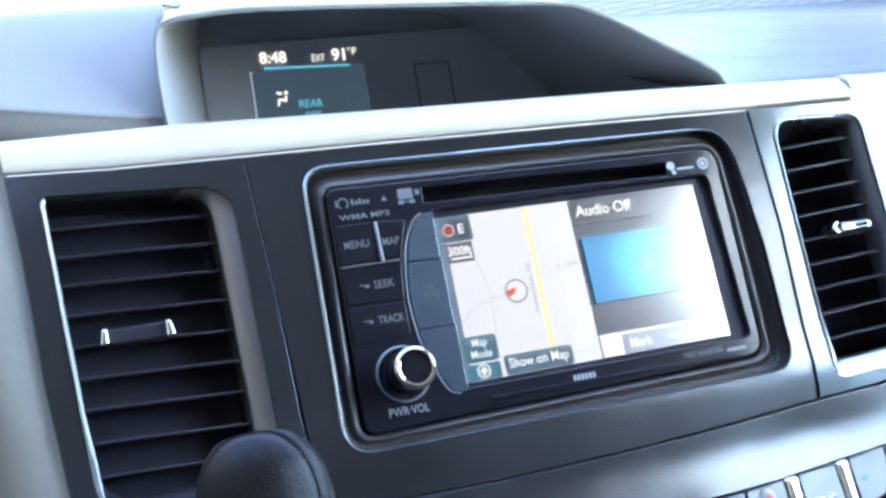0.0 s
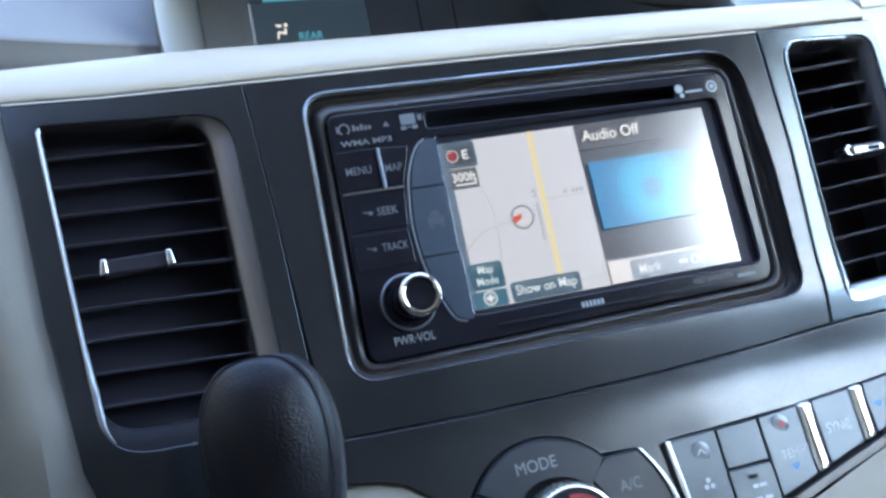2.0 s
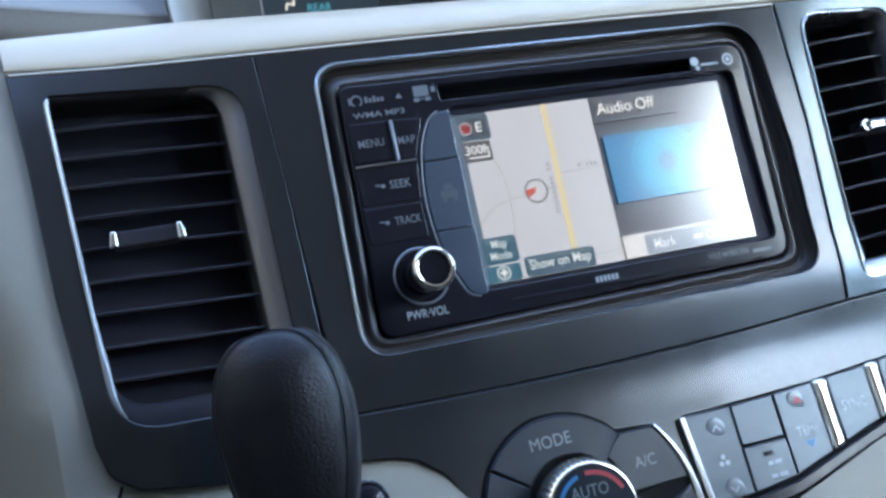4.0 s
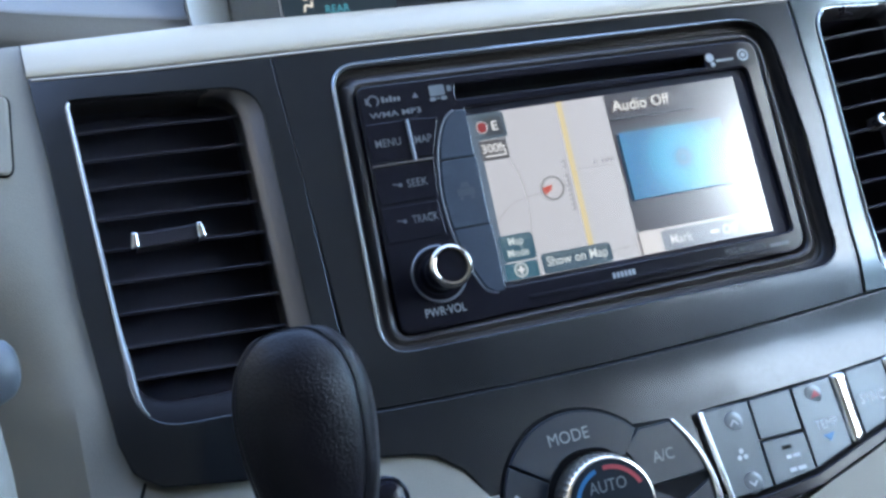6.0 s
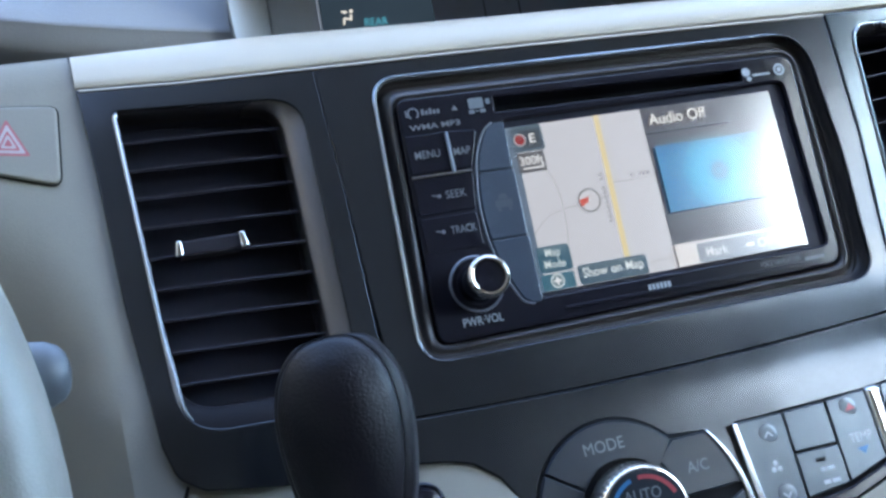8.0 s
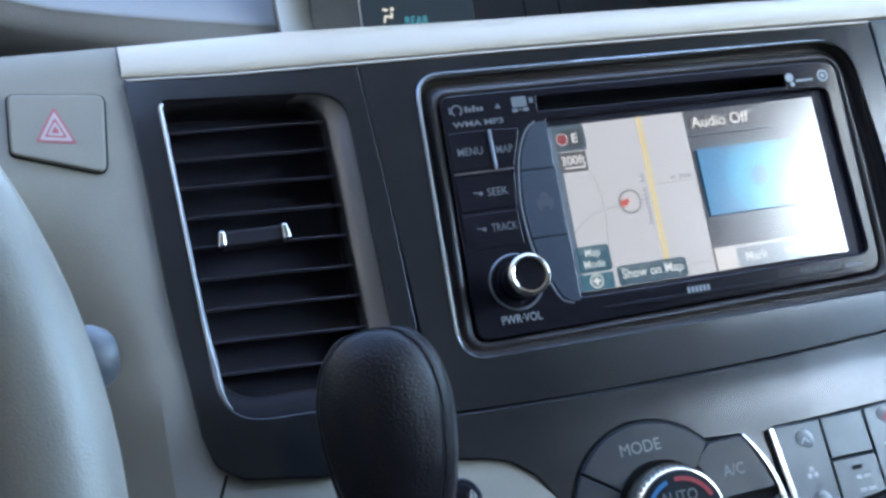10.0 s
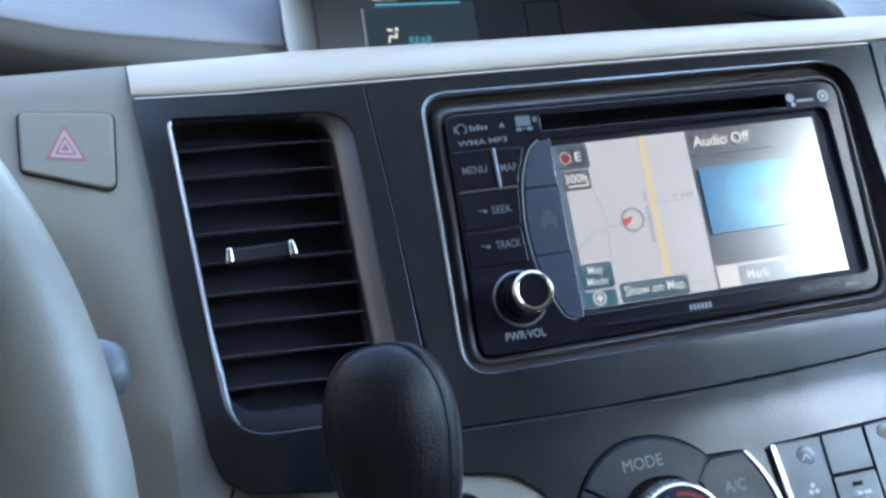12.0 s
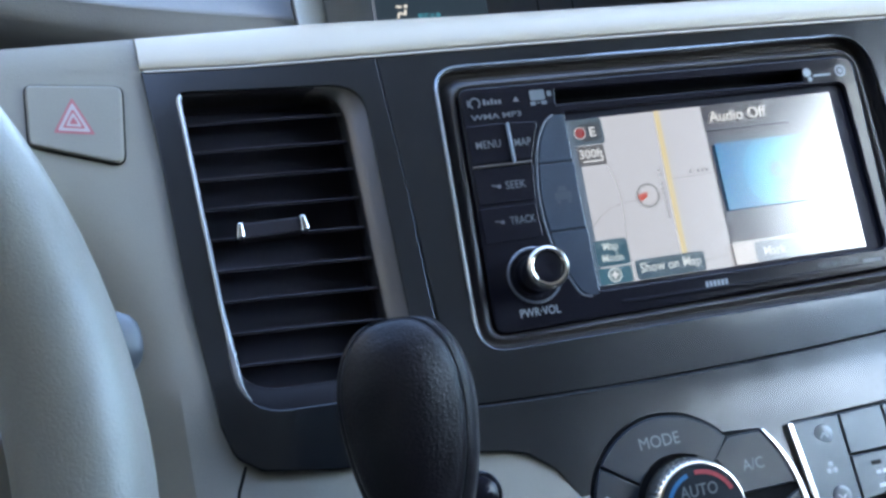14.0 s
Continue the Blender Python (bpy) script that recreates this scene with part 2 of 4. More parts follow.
def flatmesh(loop, off, face=flat):
    bm = bmesh.new()
    sheet(bm, loop, (), off, face, 0.2)
    return bm


def circle(cx, cz, r, n=40, a0=0.0, a1=360.0):
    return [(cx + r * math.cos(radians(a0 + (a1 - a0) * k / n)), cz + r * math.sin(radians(a0 + (a1 - a0) * k / n))) for k in range(n if a1 - a0 >= 360 else n + 1)]


def arc_band(cx, cz, r0, r1, a0, a1, n=20):
    return circle(cx, cz, r1, n, a0, a1) + circle(cx, cz, r0, n, a0, a1)[::-1]


def turned(cx, cz, prof, face_y, n=48):
    """A round part about an axis that points out of the panel: prof holds (radius, height towards the eye)."""
    bm = bmesh.new()
    loft(bm, [[(cx + r * math.cos(2 * math.pi * k / n), face_y - h, cz + r * math.sin(2 * math.pi * k / n)) for k in range(n)] for r, h in prof])
    return bm


def tube(bm, path, r, n=8):
    rings = []
    for i, p in enumerate(path):
        d = (Vector(path[min(i + 1, len(path) - 1)]) - Vector(path[max(i - 1, 0)])).normalized()
        a = d.orthogonal().normalized() if abs(d.y) > 0.9 else d.cross(Vector((0, 1, 0))).normalized()
        b = d.cross(a)
        rings.append([tuple(Vector(p) + (a * math.cos(2 * math.pi * k / n) + b * math.sin(2 * math.pi * k / n)) * r) for k in range(n)])
    rows = loft(bm, rings)
    for row in (rows[0], rows[-1]):
        bm.faces.new(row)


def letters(name, body, x, z, cap, width, material, parent, off=-0.02, face=flat, bold=0.0, turn=0.0):
    """Lettering centred at x, z with its capitals' height and its whole width."""
    c = bpy.data.curves.new(name, "FONT")
    c.body, c.align_x, c.align_y, c.offset, c.resolution_u = body, "CENTER", "CENTER", bold, 3
    ob = new(name, c)
    me = bpy.data.meshes.new_from_object(ob.evaluated_get(bpy.context.evaluated_depsgraph_get()))
    bpy.data.objects.remove(ob)
    bpy.data.curves.remove(c)
    bm = bmesh.new()
    bm.from_mesh(me)
    bpy.data.meshes.remove(me)
    xs, ys = [v.co.x for v in bm.verts], [v.co.y for v in bm.verts]
    cx, cy, w = (min(xs) + max(xs)) / 2, (min(ys) + max(ys)) / 2, max(xs) - min(xs)
    sx, sz = width / w, cap / 0.72
    ca, sa = math.cos(radians(turn)), math.sin(radians(turn))
    for v in bm.verts:
        p, q = (v.co.x - cx) * sx, (v.co.y - cy) * sz
        px, pz = x + p * ca - q * sa, z + p * sa + q * ca
        v.co = (px, face(px, pz) + off, pz)
    return part(name, bm, material, parent)


def bars(name, boxes, material, parent, off=-0.02, face=flat):
    bm = bmesh.new()
    for b in boxes:
        sheet(bm, rect(*b), (), off, face, 0)
    return part(name, bm, material, parent)


# ---- cabin shell ----
def box_wall(name, lo, hi, material, label, holes=(), axis=0):
    """An upright wall between two corners, in metres, with openings cut through it."""
    bm = bmesh.new()
    a, b = (1, 2) if axis == 0 else (0, 2)
    if axis == 2:
        a, b = 0, 1
    outer = [(lo[a], lo[b]), (hi[a], lo[b]), (hi[a], hi[b]), (lo[a], hi[b])]
    loops = [outer] + [rpoly(h, 0.06) for h in holes]
    for d in (lo[axis], hi[axis]):
        pts, edges = [], []
        for lp in loops:
            k = len(pts)
            pts += [Vector(p) for p in lp]
            edges += [(k + i, k + (i + 1) % len(lp)) for i in range(len(lp))]
        v, f = cut(pts, edges, loops)
        made = []
        for p in v:
            q = [0, 0, 0]
            q[axis], q[a], q[b] = d, p.x, p.y
            made.append(bm.verts.new(q))
        for t in f:
            bm.faces.new([made[i] for i in t])
    for lp in loops:
        rings = []
        for d in (lo[axis], hi[axis]):
            ring = []
            for p in lp:
                q = [0, 0, 0]
                q[axis], q[a], q[b] = d, p[0], p[1]
                ring.append(tuple(q))
            rings.append(ring)
        loft(bm, rings)
    bmesh.ops.remove_doubles(bm, verts=bm.verts, dist=1e-5)
    bmesh.ops.recalc_face_normals(bm, faces=bm.faces)
    me = bpy.data.meshes.new(name)
    bm.to_mesh(me)
    bm.free()
    me.materials.append(material)
    return tagged(new(name, me), label, name.split("_")[0], kind="structure")


# unseen shell, toned and cut to steer reflections; west and rear kept windowless
ROOF = 1.62
SILL = 0.90
FRONT_WINDOW = [(-0.78, SILL), (0.30, SILL), (-0.12, ROOF - 0.11), (-1.07, ROOF - 0.11), (-1.02, 1.32)]
box_wall("wall_east", (0.76, -2.4, 0.0), (0.82, 0.95, ROOF), M_DOOR, "grey vinyl car side with a window opening", [FRONT_WINDOW])
# added beige side: blocks light from the left and bounces warm light
box_wall("wall_west", (-0.82, -2.4, 0.0), (-0.76, 0.95, ROOF), M_BEIGE, "unseen beige car side, windowless to block and bounce light")
# added rear wall: keeps light out from behind
box_wall("wall_south", (-0.82, -2.46, 0.0), (0.82, -2.4, ROOF), M_DOOR, "unseen windowless rear wall that blocks light", (), 1)
box_wall("ceiling", (-0.82, -2.46, ROOF), (0.82, -0.19, ROOF + 0.05), M_CLOTH, "pale grey cloth headliner", (), 2)
box_wall("floor", (-0.82, -2.46, -0.05), (0.82, 0.95, 0.0), M_CARPET, "dark carpeted car floor", (), 2)
box_wall("wall_north", (-0.82, 0.95, 0.0), (0.82, 1.0, 0.86), M_DOOR, "dark firewall behind the dashboard", (), 1)

bm = bmesh.new()
pane_loop = [Vector((0.79, y, z)) for y, z in inset(rpoly(FRONT_WINDOW, 0.06), -0.004)]
for side in (-0.002, 0.002):
    bm.faces.new([bm.verts.new(p + Vector((side, 0, 0))) for p in pane_loop])
pane_mesh = bpy.data.meshes.new("window_1")
bm.to_mesh(pane_mesh)
bm.free()
M_GLASS = mat("tinted_glass", (0.72, 0.87, 0.93), 0.0, vary=0)
M_GLASS.node_tree.nodes["Principled BSDF"].inputs["Transmission Weight"].default_value = 1.0
M_GLASS.node_tree.nodes["Principled BSDF"].inputs["IOR"].default_value = 1.02
pane_mesh.materials.append(M_GLASS)
window_pane = tagged(new("window_1", pane_mesh), "blue-green tinted side window pane", "window", kind="structure")
window_pane.visible_shadow = False

# ---- dashboard ----
dash = thing("dashboard", (-1.0, 0.6, -3.0), "pale grey-green vinyl dashboard with a blue-grey top pad", "dashboard")
TRIM_LOW = [(-2.5, 0.875), (-2.06, 0.845), (-0.78, 0.805), (1.03, 0.74), (1.75, 0.736), (2.02, 0.73)]
TRIM_TOP = [(-6, 1.08), (-2.51, 1.062), (-1.72, 1.058), (-0.94, 1.028), (0.55, 0.978), (1.23, 0.946), (1.97, 0.912), (6, 0.86)]


CREASE = [(-1.5, -2.50), (-0.75, -2.535), (-0.35, -2.565), (0.05, -2.635), (0.28, -2.69), (0.36, -2.72), (0.6, -2.95)]


def dash_face(x, z):
    """The lower dash falls back beside the steering column."""
    fold = lerp(CREASE, z) - x
    a = math.hypot(max(0, fold), 0.03) - 0.03
    b = math.hypot(max(0, 0.45 - z), 0.1) - 0.1
    c = min(1.0, max(0.0, -0.95 - z))
    return S(x, max(z, -1.8)) + 0.03 + 1.2 * min(a, 0.5) * min(b, 1.0) - 0.10 * c


bm = bmesh.new()
lower = [(-6, 0.9), (-2.46, 0.9), (-2.44, 0.46), (-2.43, -0.124), (-2.39, -0.73), (-2.35, -0.82), (-2.28, -0.87), (-2.0, -0.92), (-1.7, -0.945),
         (-1.31, -0.97), (-1.2, -1.0), (-1.09, -1.09), (-1.01, -1.22), (-0.98, -1.4), (-0.95, -1.71), (0, -1.71), (0.5, -1.55), (0.73, -1.487),
         (1.02, -1.402), (1.4, -1.282), (1.84, -1.15), (2.2, -1.1), (6, -1.09), (6, -3), (-6, -3)]
sheet(bm, dense(rpoly(lower, 0.02, 3), 0.1), (), 0.0, dash_face, 0.1)
part("lower_fascia", bm, M_DASH, dash, "matt grey-green vinyl fascia")
bm = bmesh.new()
sheet(bm, dense(rpoly([(1.84, -1.085), (1.81, -0.7), (1.74, 0.2), (1.72, 0.7), (1.755, 0.735), (1.77, 0.82), (3.0, 0.86), (6, 0.86), (6, -1.085)], 0.02, 3), 0.1), (), 0.0, dash_face, 0.12)
part("passenger_fascia", bm, M_TRIM, dash, "pale grey passenger side of the dash")


def roll(x0, x1, low, front, n=40, far=0.5, lip=True, skew0=0.0, skew1=0.0):
    """A strip along the dash that rolls over from its front face to its top; its ends may be cut askew."""
    rings = []
    for x in np.linspace(x0, x1, n):
        z0, z1 = low(x), lerp(TRIM_TOP, x)
        y0 = front(x, z0)
        tilt = (front(x, z0) - front(x, z0 - 0.02)) / 0.02
        ring = [(x, y0 + 0.06, z0), (x, y0 + 0.012, z0), (x, y0 + 0.003, z0 + 0.004), (x, y0, z0 + 0.014)] if lip else [(x, y0 - tilt * 0.01, z0 - 0.01), (x, y0 + tilt * 0.014, z0 + 0.014)]
        y0 += 0 if lip else tilt * 0.014
        for k in range(1, 11):
            a = math.pi / 2 * k / 10
            rise = (z1 - z0 - 0.014) * math.sin(a)
            ring.append((x, y0 + tilt * rise + (0.33 - y0 - tilt * (z1 - z0 - 0.014)) * (1 - math.cos(a)), z0 + 0.014 + rise))
        ring.append((x, far, z1 + 0.015))
        u = (x - x0) / (x1 - x0)
        skew = (1 - u) ** 8 * skew0 + u ** 14 * skew1
        rings.append([(px + skew * max(0.0, min(1.0, (py - y0 - 0.06) / 0.3)), py, pz) for px, py, pz in ring])
    bm = bmesh.new()
    rows = loft(bm, rings, closed=False)
    for row in (rows[0], rows[-1]):
        bm.faces.new(row)
    return bm


part("trim_strip", roll(-2.499, 1.748, lambda x: lerp(TRIM_LOW, x), lambda x, z: S(x, z) + 0.012, skew1=0.2), M_TRIM, dash, "pale silver-grey trim strip")
part("fascia_top", roll(-6, -2.504, lambda x: 0.9, lambda x, z: dash_face(x, z), lip=False), M_DASH, dash)
part("passenger_top", roll(1.762, 6, lambda x: 0.8, lambda x, z: dash_face(x, z) - 0.01, n=80, lip=False, skew0=0.2), M_TRIM, dash)

# the driver's pad overhangs with a nose, rises to a crest and runs level to the windscreen
LEFT_PAD = [(0.95, 1.0), (0.60, 1.05), (0.45, 1.09), (0.40, 1.125), (0.375, 1.20), (0.37, 1.22), (0.39, 1.26), (0.50, 1.44), (0.64, 1.67), (0.75, 1.83), (0.84, 1.90), (0.95, 1.94), (1.5, 2.17), (2.6, 2.70), (4.0, 3.37)]
RIGHT_PAD = [(0.30, 0.93), (0.36, 0.985), (0.42, 1.02), (0.6, 1.11), (0.95, 1.30), (2.0, 1.86), (3.0, 2.36), (4.0, 2.86)]


def smooth(points, n=6):
    """A soft curve through points."""
    out = []
    for i in range(len(points) - 1):
        p0, p1, p2, p3 = (Vector(points[min(max(i + k, 0), len(points) - 1)]) for k in (-1, 0, 1, 2))
        for k in range(n):
            t = k / n
            out.append(tuple(0.5 * (2 * p1 + (p2 - p0) * t + (2 * p0 - 5 * p1 + 4 * p2 - p3) * t * t + (3 * p1 - p0 - 3 * p2 + p3) * t ** 3)))
    return out + [tuple(points[-1])]


columns = [[(x + (max(0, min(y, 2.2) - 0.4) * 0.33 if x > -2 else 0), y + dy, z + up * min(1, max(0, (1.88 - z) / 0.6))) for y, z in smooth(LEFT_PAD)]
           for x, dy, up in ((-7.8, 0.5, 0.3), (-5, 0.25, 0.3), (-3.5, 0.1, 0.26), (-3.0, 0.05, 0.165), (-2.75, 0.03, 0.08), (-2.5, 0.01, 0.02), (-2.15, 0.0, -0.045), (-1.76, 0.0, -0.105))]
bm = bmesh.new()
rows = loft(bm, [c[:67] for c in columns], closed=False)
bm.faces.new(rows[-1])
part("top_pad", bm, M_PAD, dash, "blue-grey grained top pad")
# behind the crest the same pad takes the darkened vinyl to offset skylight
bm = bmesh.new()
loft(bm, [c[66:] for c in columns], closed=False)
part("level_pad", bm, M_PAD_DIM, dash, "level pad towards the windscreen, darkened against the sky")
bm = bmesh.new()
loft(bm, [[(x, 0.42 + (y - 0.42) * far if y > 0.42 else y, z + max(0, y - 0.42) * (far - 1) * 0.5) for y, z in smooth(RIGHT_PAD)] for x, far in ((1.0, 1.17), (1.24, 1.16), (2.0, 1.13), (4.1, 1.07), (5.3, 1.0), (7.8, 0.84))], closed=False)
part("top_pad", bm, M_PAD_DIM, dash, "slate-grey grained passenger top pad, darkened against the sky")
bm = bmesh.new()
loft(bm, [[(-7.8, 3.8, 2.95), (-1.0, 3.8, 2.95), (1.0, 3.9, 2.6), (7.8, 2.9, 2.3)], [(-7.8, 9.4, 3.6), (-1.0, 9.4, 3.6), (1.0, 9.4, 3.6), (7.8, 9.4, 3.6)]], closed=False)
part("cowl", bm, M_BLACK, dash, "dark cowl under the windscreen")
bm = bmesh.new()
loft(bm, [[(x, y + 0.02 + up * 0.5, z + up * 0.85) for x, y, z in ((1.0, 4.61, 3.16), (2.0, 4.46, 3.09), (4.1, 4.25, 2.97), (5.3, 4.0, 2.86), (7.8, 3.43, 2.57))] for up in (-0.1, 0.35)], closed=False)
part("windscreen_band", bm, M_DOTS, dash, "grey dotted edge band of the windscreen")

# the display's hood: its mouth, then the cavity behind it
MOUTH = smooth([(-1.741, 0.99), (-1.757, 1.15), (-1.757, 1.36), (-1.74, 1.47), (-1.69, 1.515), (-1.55, 1.535), (-1.27, 1.545), (-0.56, 1.517), (0.0, 1.49), (0.32, 1.465),
                (0.44, 1.44), (0.605, 1.37), (0.822, 1.252), (1.0, 1.16), (1.109, 1.098), (1.20, 1.04), (1.26, 0.95)], 4)


def hood_ring(grow, y, back):
    ring = []
    for i, (x, z) in enumerate(MOUTH):
        a, b = Vector(MOUTH[max(i - 1, 0)]), Vector(MOUTH[min(i + 1, len(MOUTH) - 1)])
        nrm = Vector((-(b - a).y, (b - a).x)).normalized()
        side = 0.35 + 0.65 * abs(nrm.y)
        x, z = x + nrm.x * grow * side, z + nrm.y * grow * side
        k = 0.16 + 0.30 * (z - 1.03) / 0.5
        lean = 0.27 * min(1, max(0, (-1.2 - x) / 0.5)) * min(back, 1.62)
        ring.append((x + lean - 0.02 * x * back, 0.32 - 0.2 * (z - 1.09) + y + back, z + k * back))
    return ring


bm = bmesh.new()
loft(bm, [hood_ring(0.06, 0.0, 3.6), hood_ring(0.06, 0.0, 2.2), hood_ring(0.06, 0.0, 1.0), hood_ring(0.045, 0.0, 0.2), hood_ring(0.032, 0.0, 0.05), hood_ring(0.028, -0.004, 0.0), hood_ring(0.02, -0.010, 0.0), hood_ring(0.009, -0.011, 0.0), hood_ring(0.001, -0.006, 0.0)], closed=False)
part("hood_shell", bm, M_PAD, dash, "blue-grey hood lip over the display")
bm = bmesh.new()
rows = loft(bm, [hood_ring(0.0, -0.006, 0.0), hood_ring(0.0, 0.0, 0.4), hood_ring(0.0, 0.0, 0.9), hood_ring(0.0, 0.0, 1.62)], closed=False)
for a, b in zip(rows, rows[1:]):
    bm.faces.new((a[0], b[0], b[-1], a[-1]))
bm.faces.new(rows[-1])
part("hood_cavity", bm, M_HOOD, dash, "dark inside of the display hood")

# ---- information display ----
info = thing("information_display", (0, 1.8, 1.3), "slim dark trip display with white and cyan readouts under the hood", "display")


def info_face(x, z):
    return 1.8 - 0.1 * (z - 1.6)


# Base colour is raised to stand in for haze and reflection on the glass.
part("display_glass", slab(rpoly(rect(-1.29, 1.3, 0.95, 2.02), 0.05), 0.02, 0.08, 0.01, info_face), mat("hazed_glass", (0.36, 0.365, 0.41), 0.25, vary=0, spec=0.8), info, "gloss display face, paled for the haze on its glass")
part("lit_field", flatmesh(rect(-0.985, 1.42, -0.285, 1.835), 0.012, info_face), glow("display_blue", (0.030, 0.050, 0.070), 1.0), info, "dim blue lit field")
part("edge_line", flatmesh([(-1.006, 1.42), (-0.996, 1.42), (-0.99, 1.84), (-1.0, 1.84)], 0.008, info_face), glow("display_edge", (0.32, 0.38, 0.46), 0.8), info)
M_WHITEGLOW = glow("readout_white", (0.9, 0.86, 0.78), 1.0)
M_CYAN = glow("readout_cyan", (0.09, 0.42, 0.55), 1.0)
part("underline", flatmesh([(-0.91, 1.843), (-0.37, 1.822), (-0.37, 1.833), (-0.91, 1.856)], 0.004, info_face), M_CYAN, info)
letters("clock_digits", "8:48", -0.845, 1.913, 0.07, 0.165, M_WHITEGLOW, info, 0.004, info_face, 0.02, -2)
letters("outside_lettering", "EXT", -0.563, 1.888, 0.045, 0.08, M_WHITEGLOW, info, 0.004, info_face, 0.0, -2)
letters("temperature_digits", "91", -0.435, 1.898, 0.075, 0.085, M_WHITEGLOW, info, 0.004, info_face, 0.02, -2)
letters("unit_lettering", "°F", -0.345, 1.915, 0.045, 0.06, M_WHITEGLOW, info, 0.004, info_face, 0.0, -2)
letters("rear_lettering", "REAR", -0.655, 1.612, 0.05, 0.145, M_CYAN, info, 0.004, info_face, 0.0, -2)
letters("off_lettering", "OFF", -0.655, 1.535, 0.05, 0.105, M_CYAN, info, 0.004, info_face, 0.0, -2)
bm = bmesh.new()
sheet(bm, circle(-0.80, 1.69, 0.012, 12), (), 0.004, info_face, 0)
sheet(bm, [(-0.86, 1.688), (-0.825, 1.682), (-0.825, 1.694), (-0.86, 1.70)], (), 0.004, info_face, 0)
sheet(bm, circle(-0.84, 1.688, 0.009, 10), (), 0.004, info_face, 0)
sheet(bm, [(-0.812, 1.672), (-0.797, 1.668), (-0.802, 1.635), (-0.815, 1.635)], (), 0.004, info_face, 0)
sheet(bm, [(-0.85, 1.645), (-0.803, 1.635), (-0.803, 1.648), (-0.85, 1.658)], (), 0.004, info_face, 0)
sheet(bm, [(-0.862, 1.612), (-0.85, 1.612), (-0.842, 1.652), (-0.855, 1.652)], (), 0.004, info_face, 0)
part("airflow_symbol", bm, M_WHITEGLOW, info)
bm = bmesh.new()
for b in (rect(0.04, 1.45, 0.05, 1.80), rect(0.05, 1.79, 0.27, 1.80), rect(0.27, 1.45, 0.28, 1.80)):
    sheet(bm, b, (), 0.01, info_face, 0)
part("sensor_window", bm, mat("smoked_edge", (0.05, 0.05, 0.055), 0.3, vary=0), info, "faint smoked sensor window")

# ---- centre panel ----
centre = thing("centre_panel", (-0.4, 0.1, -1.7), "satin graphite-painted centre panel of the dashboard", "panel")
VENT_L = dense(rpoly([(-2.335, -0.70, 0.20), (-1.595, -0.715, 0.14), (-1.565, 0.675, 0.16), (-2.37, 0.735, 0.04)], n=8), 0.06)
UNIT_HOLE = dense(rpoly([(-1.335, -0.605, 0.13), (0.945, -0.598, 0.15), (0.963, 0.02, 0), (0.925, 0.646, 0.20), (-1.235, 0.715, 0.13)], n=8), 0.06)
VENT_R = dense(rpoly([(1.15, -0.69, 0.09), (1.72, -0.66, 0.09), (1.74, 0.635, 0.09), (1.195, 0.66, 0.13)], n=8), 0.06)
GAP = 0.002


def SEAM_Z(x):
    """The seam below the head unit sags a little."""
    t = (x + 1.47) / 2.5
    return -0.812 + 0.046 * t - 0.136 * t * (1 - t)


def panel_sheet(name, outline, holes, label, paint=M_PANEL):
    bm = bmesh.new()
    outline = dense(outline, 0.06)
    sheet(bm, inset(outline, 0.007), [inset(h, -0.008) for h in holes], 0, S, 0.05)
    edge(bm, outline, 0.007, 0.08)
    for h in holes:
        edge(bm, h, 0.008, 0.05, hole=True)
    return part(name, bm, paint, centre, label)


panel_sheet("vent_surround", rpoly([(-2.498, 0.862, 0.01), (-2.477, 0.46, 0), (-2.463, -0.124, 0), (-2.421, -0.731, 0.02), (-2.385, -0.86, 0.1), (-2.29, -0.925, 0.05), (-2.0, -0.968, 0.1), (-1.70, -0.99, 0.05), (-1.474, -0.995, 0.01),
                                    (-1.482, -0.454, 0), (-1.47, 0.154, 0), (-1.474, 0.812, 0.01), (-2.06, 0.832, 0.1)], 0.01), [VENT_L], "")
panel_sheet("unit_surround", rpoly([(-1.474 + GAP * 2, -0.812, 0.01), *[(x, SEAM_Z(x), 0) for x in np.linspace(-1.3, 0.9, 12)], (1.026, -0.766, 0.01), (1.055, -0.3, 0), (1.08, 0.1, 0), (1.073, 0.722, 0.01), (-0.78, 0.79, 0), (-1.474 + GAP * 2, 0.81, 0.01)], 0.01), [UNIT_HOLE], "")
# this surround's paint is lightened where the panel mirrors the side window
panel_sheet("passenger_vent_surround", rpoly([(1.036, -0.764, 0.01), (1.87, -0.735, 0.02), (1.80, 0.2, 0), (1.775, 0.60, 0), (1.76, 0.715, 0.02), (1.083, 0.722, 0.01), (1.09, 0.1, 0), (1.065, -0.3, 0)], 0.01), [VENT_R], "graphite surround, lightened for the window's reflection", M_PANEL_LIT)
CLIMATE_LOW = [(1.9, -1.13), (1.4, -1.29), (1.02, -1.405), (0.73, -1.49), (0.48, -1.555), (0.2, -1.62), (-0.2, -1.78), (-0.6, -1.86), (-0.95, -1.8), (-1.03, -1.5), (-1.03, -1.36), (-1.05, -1.24), (-1.12, -1.125), (-1.22, -1.045), (-1.31, -1.018)]
panel_sheet("climate_surround", rpoly([(-1.47, -0.995, 0.01), (-1.47, -0.817, 0.01), *[(x, SEAM_Z(x) - 0.005, 0) for x in np.linspace(-1.3, 0.9, 12)], (1.03, -0.771, 0), (1.88, -0.74, 0.02)] + [(x, z, 0.05) for x, z in CLIMATE_LOW], 0.02), [], "")

# cream bead stands for light caught on the panel's rounded top edge
bm = bmesh.new()
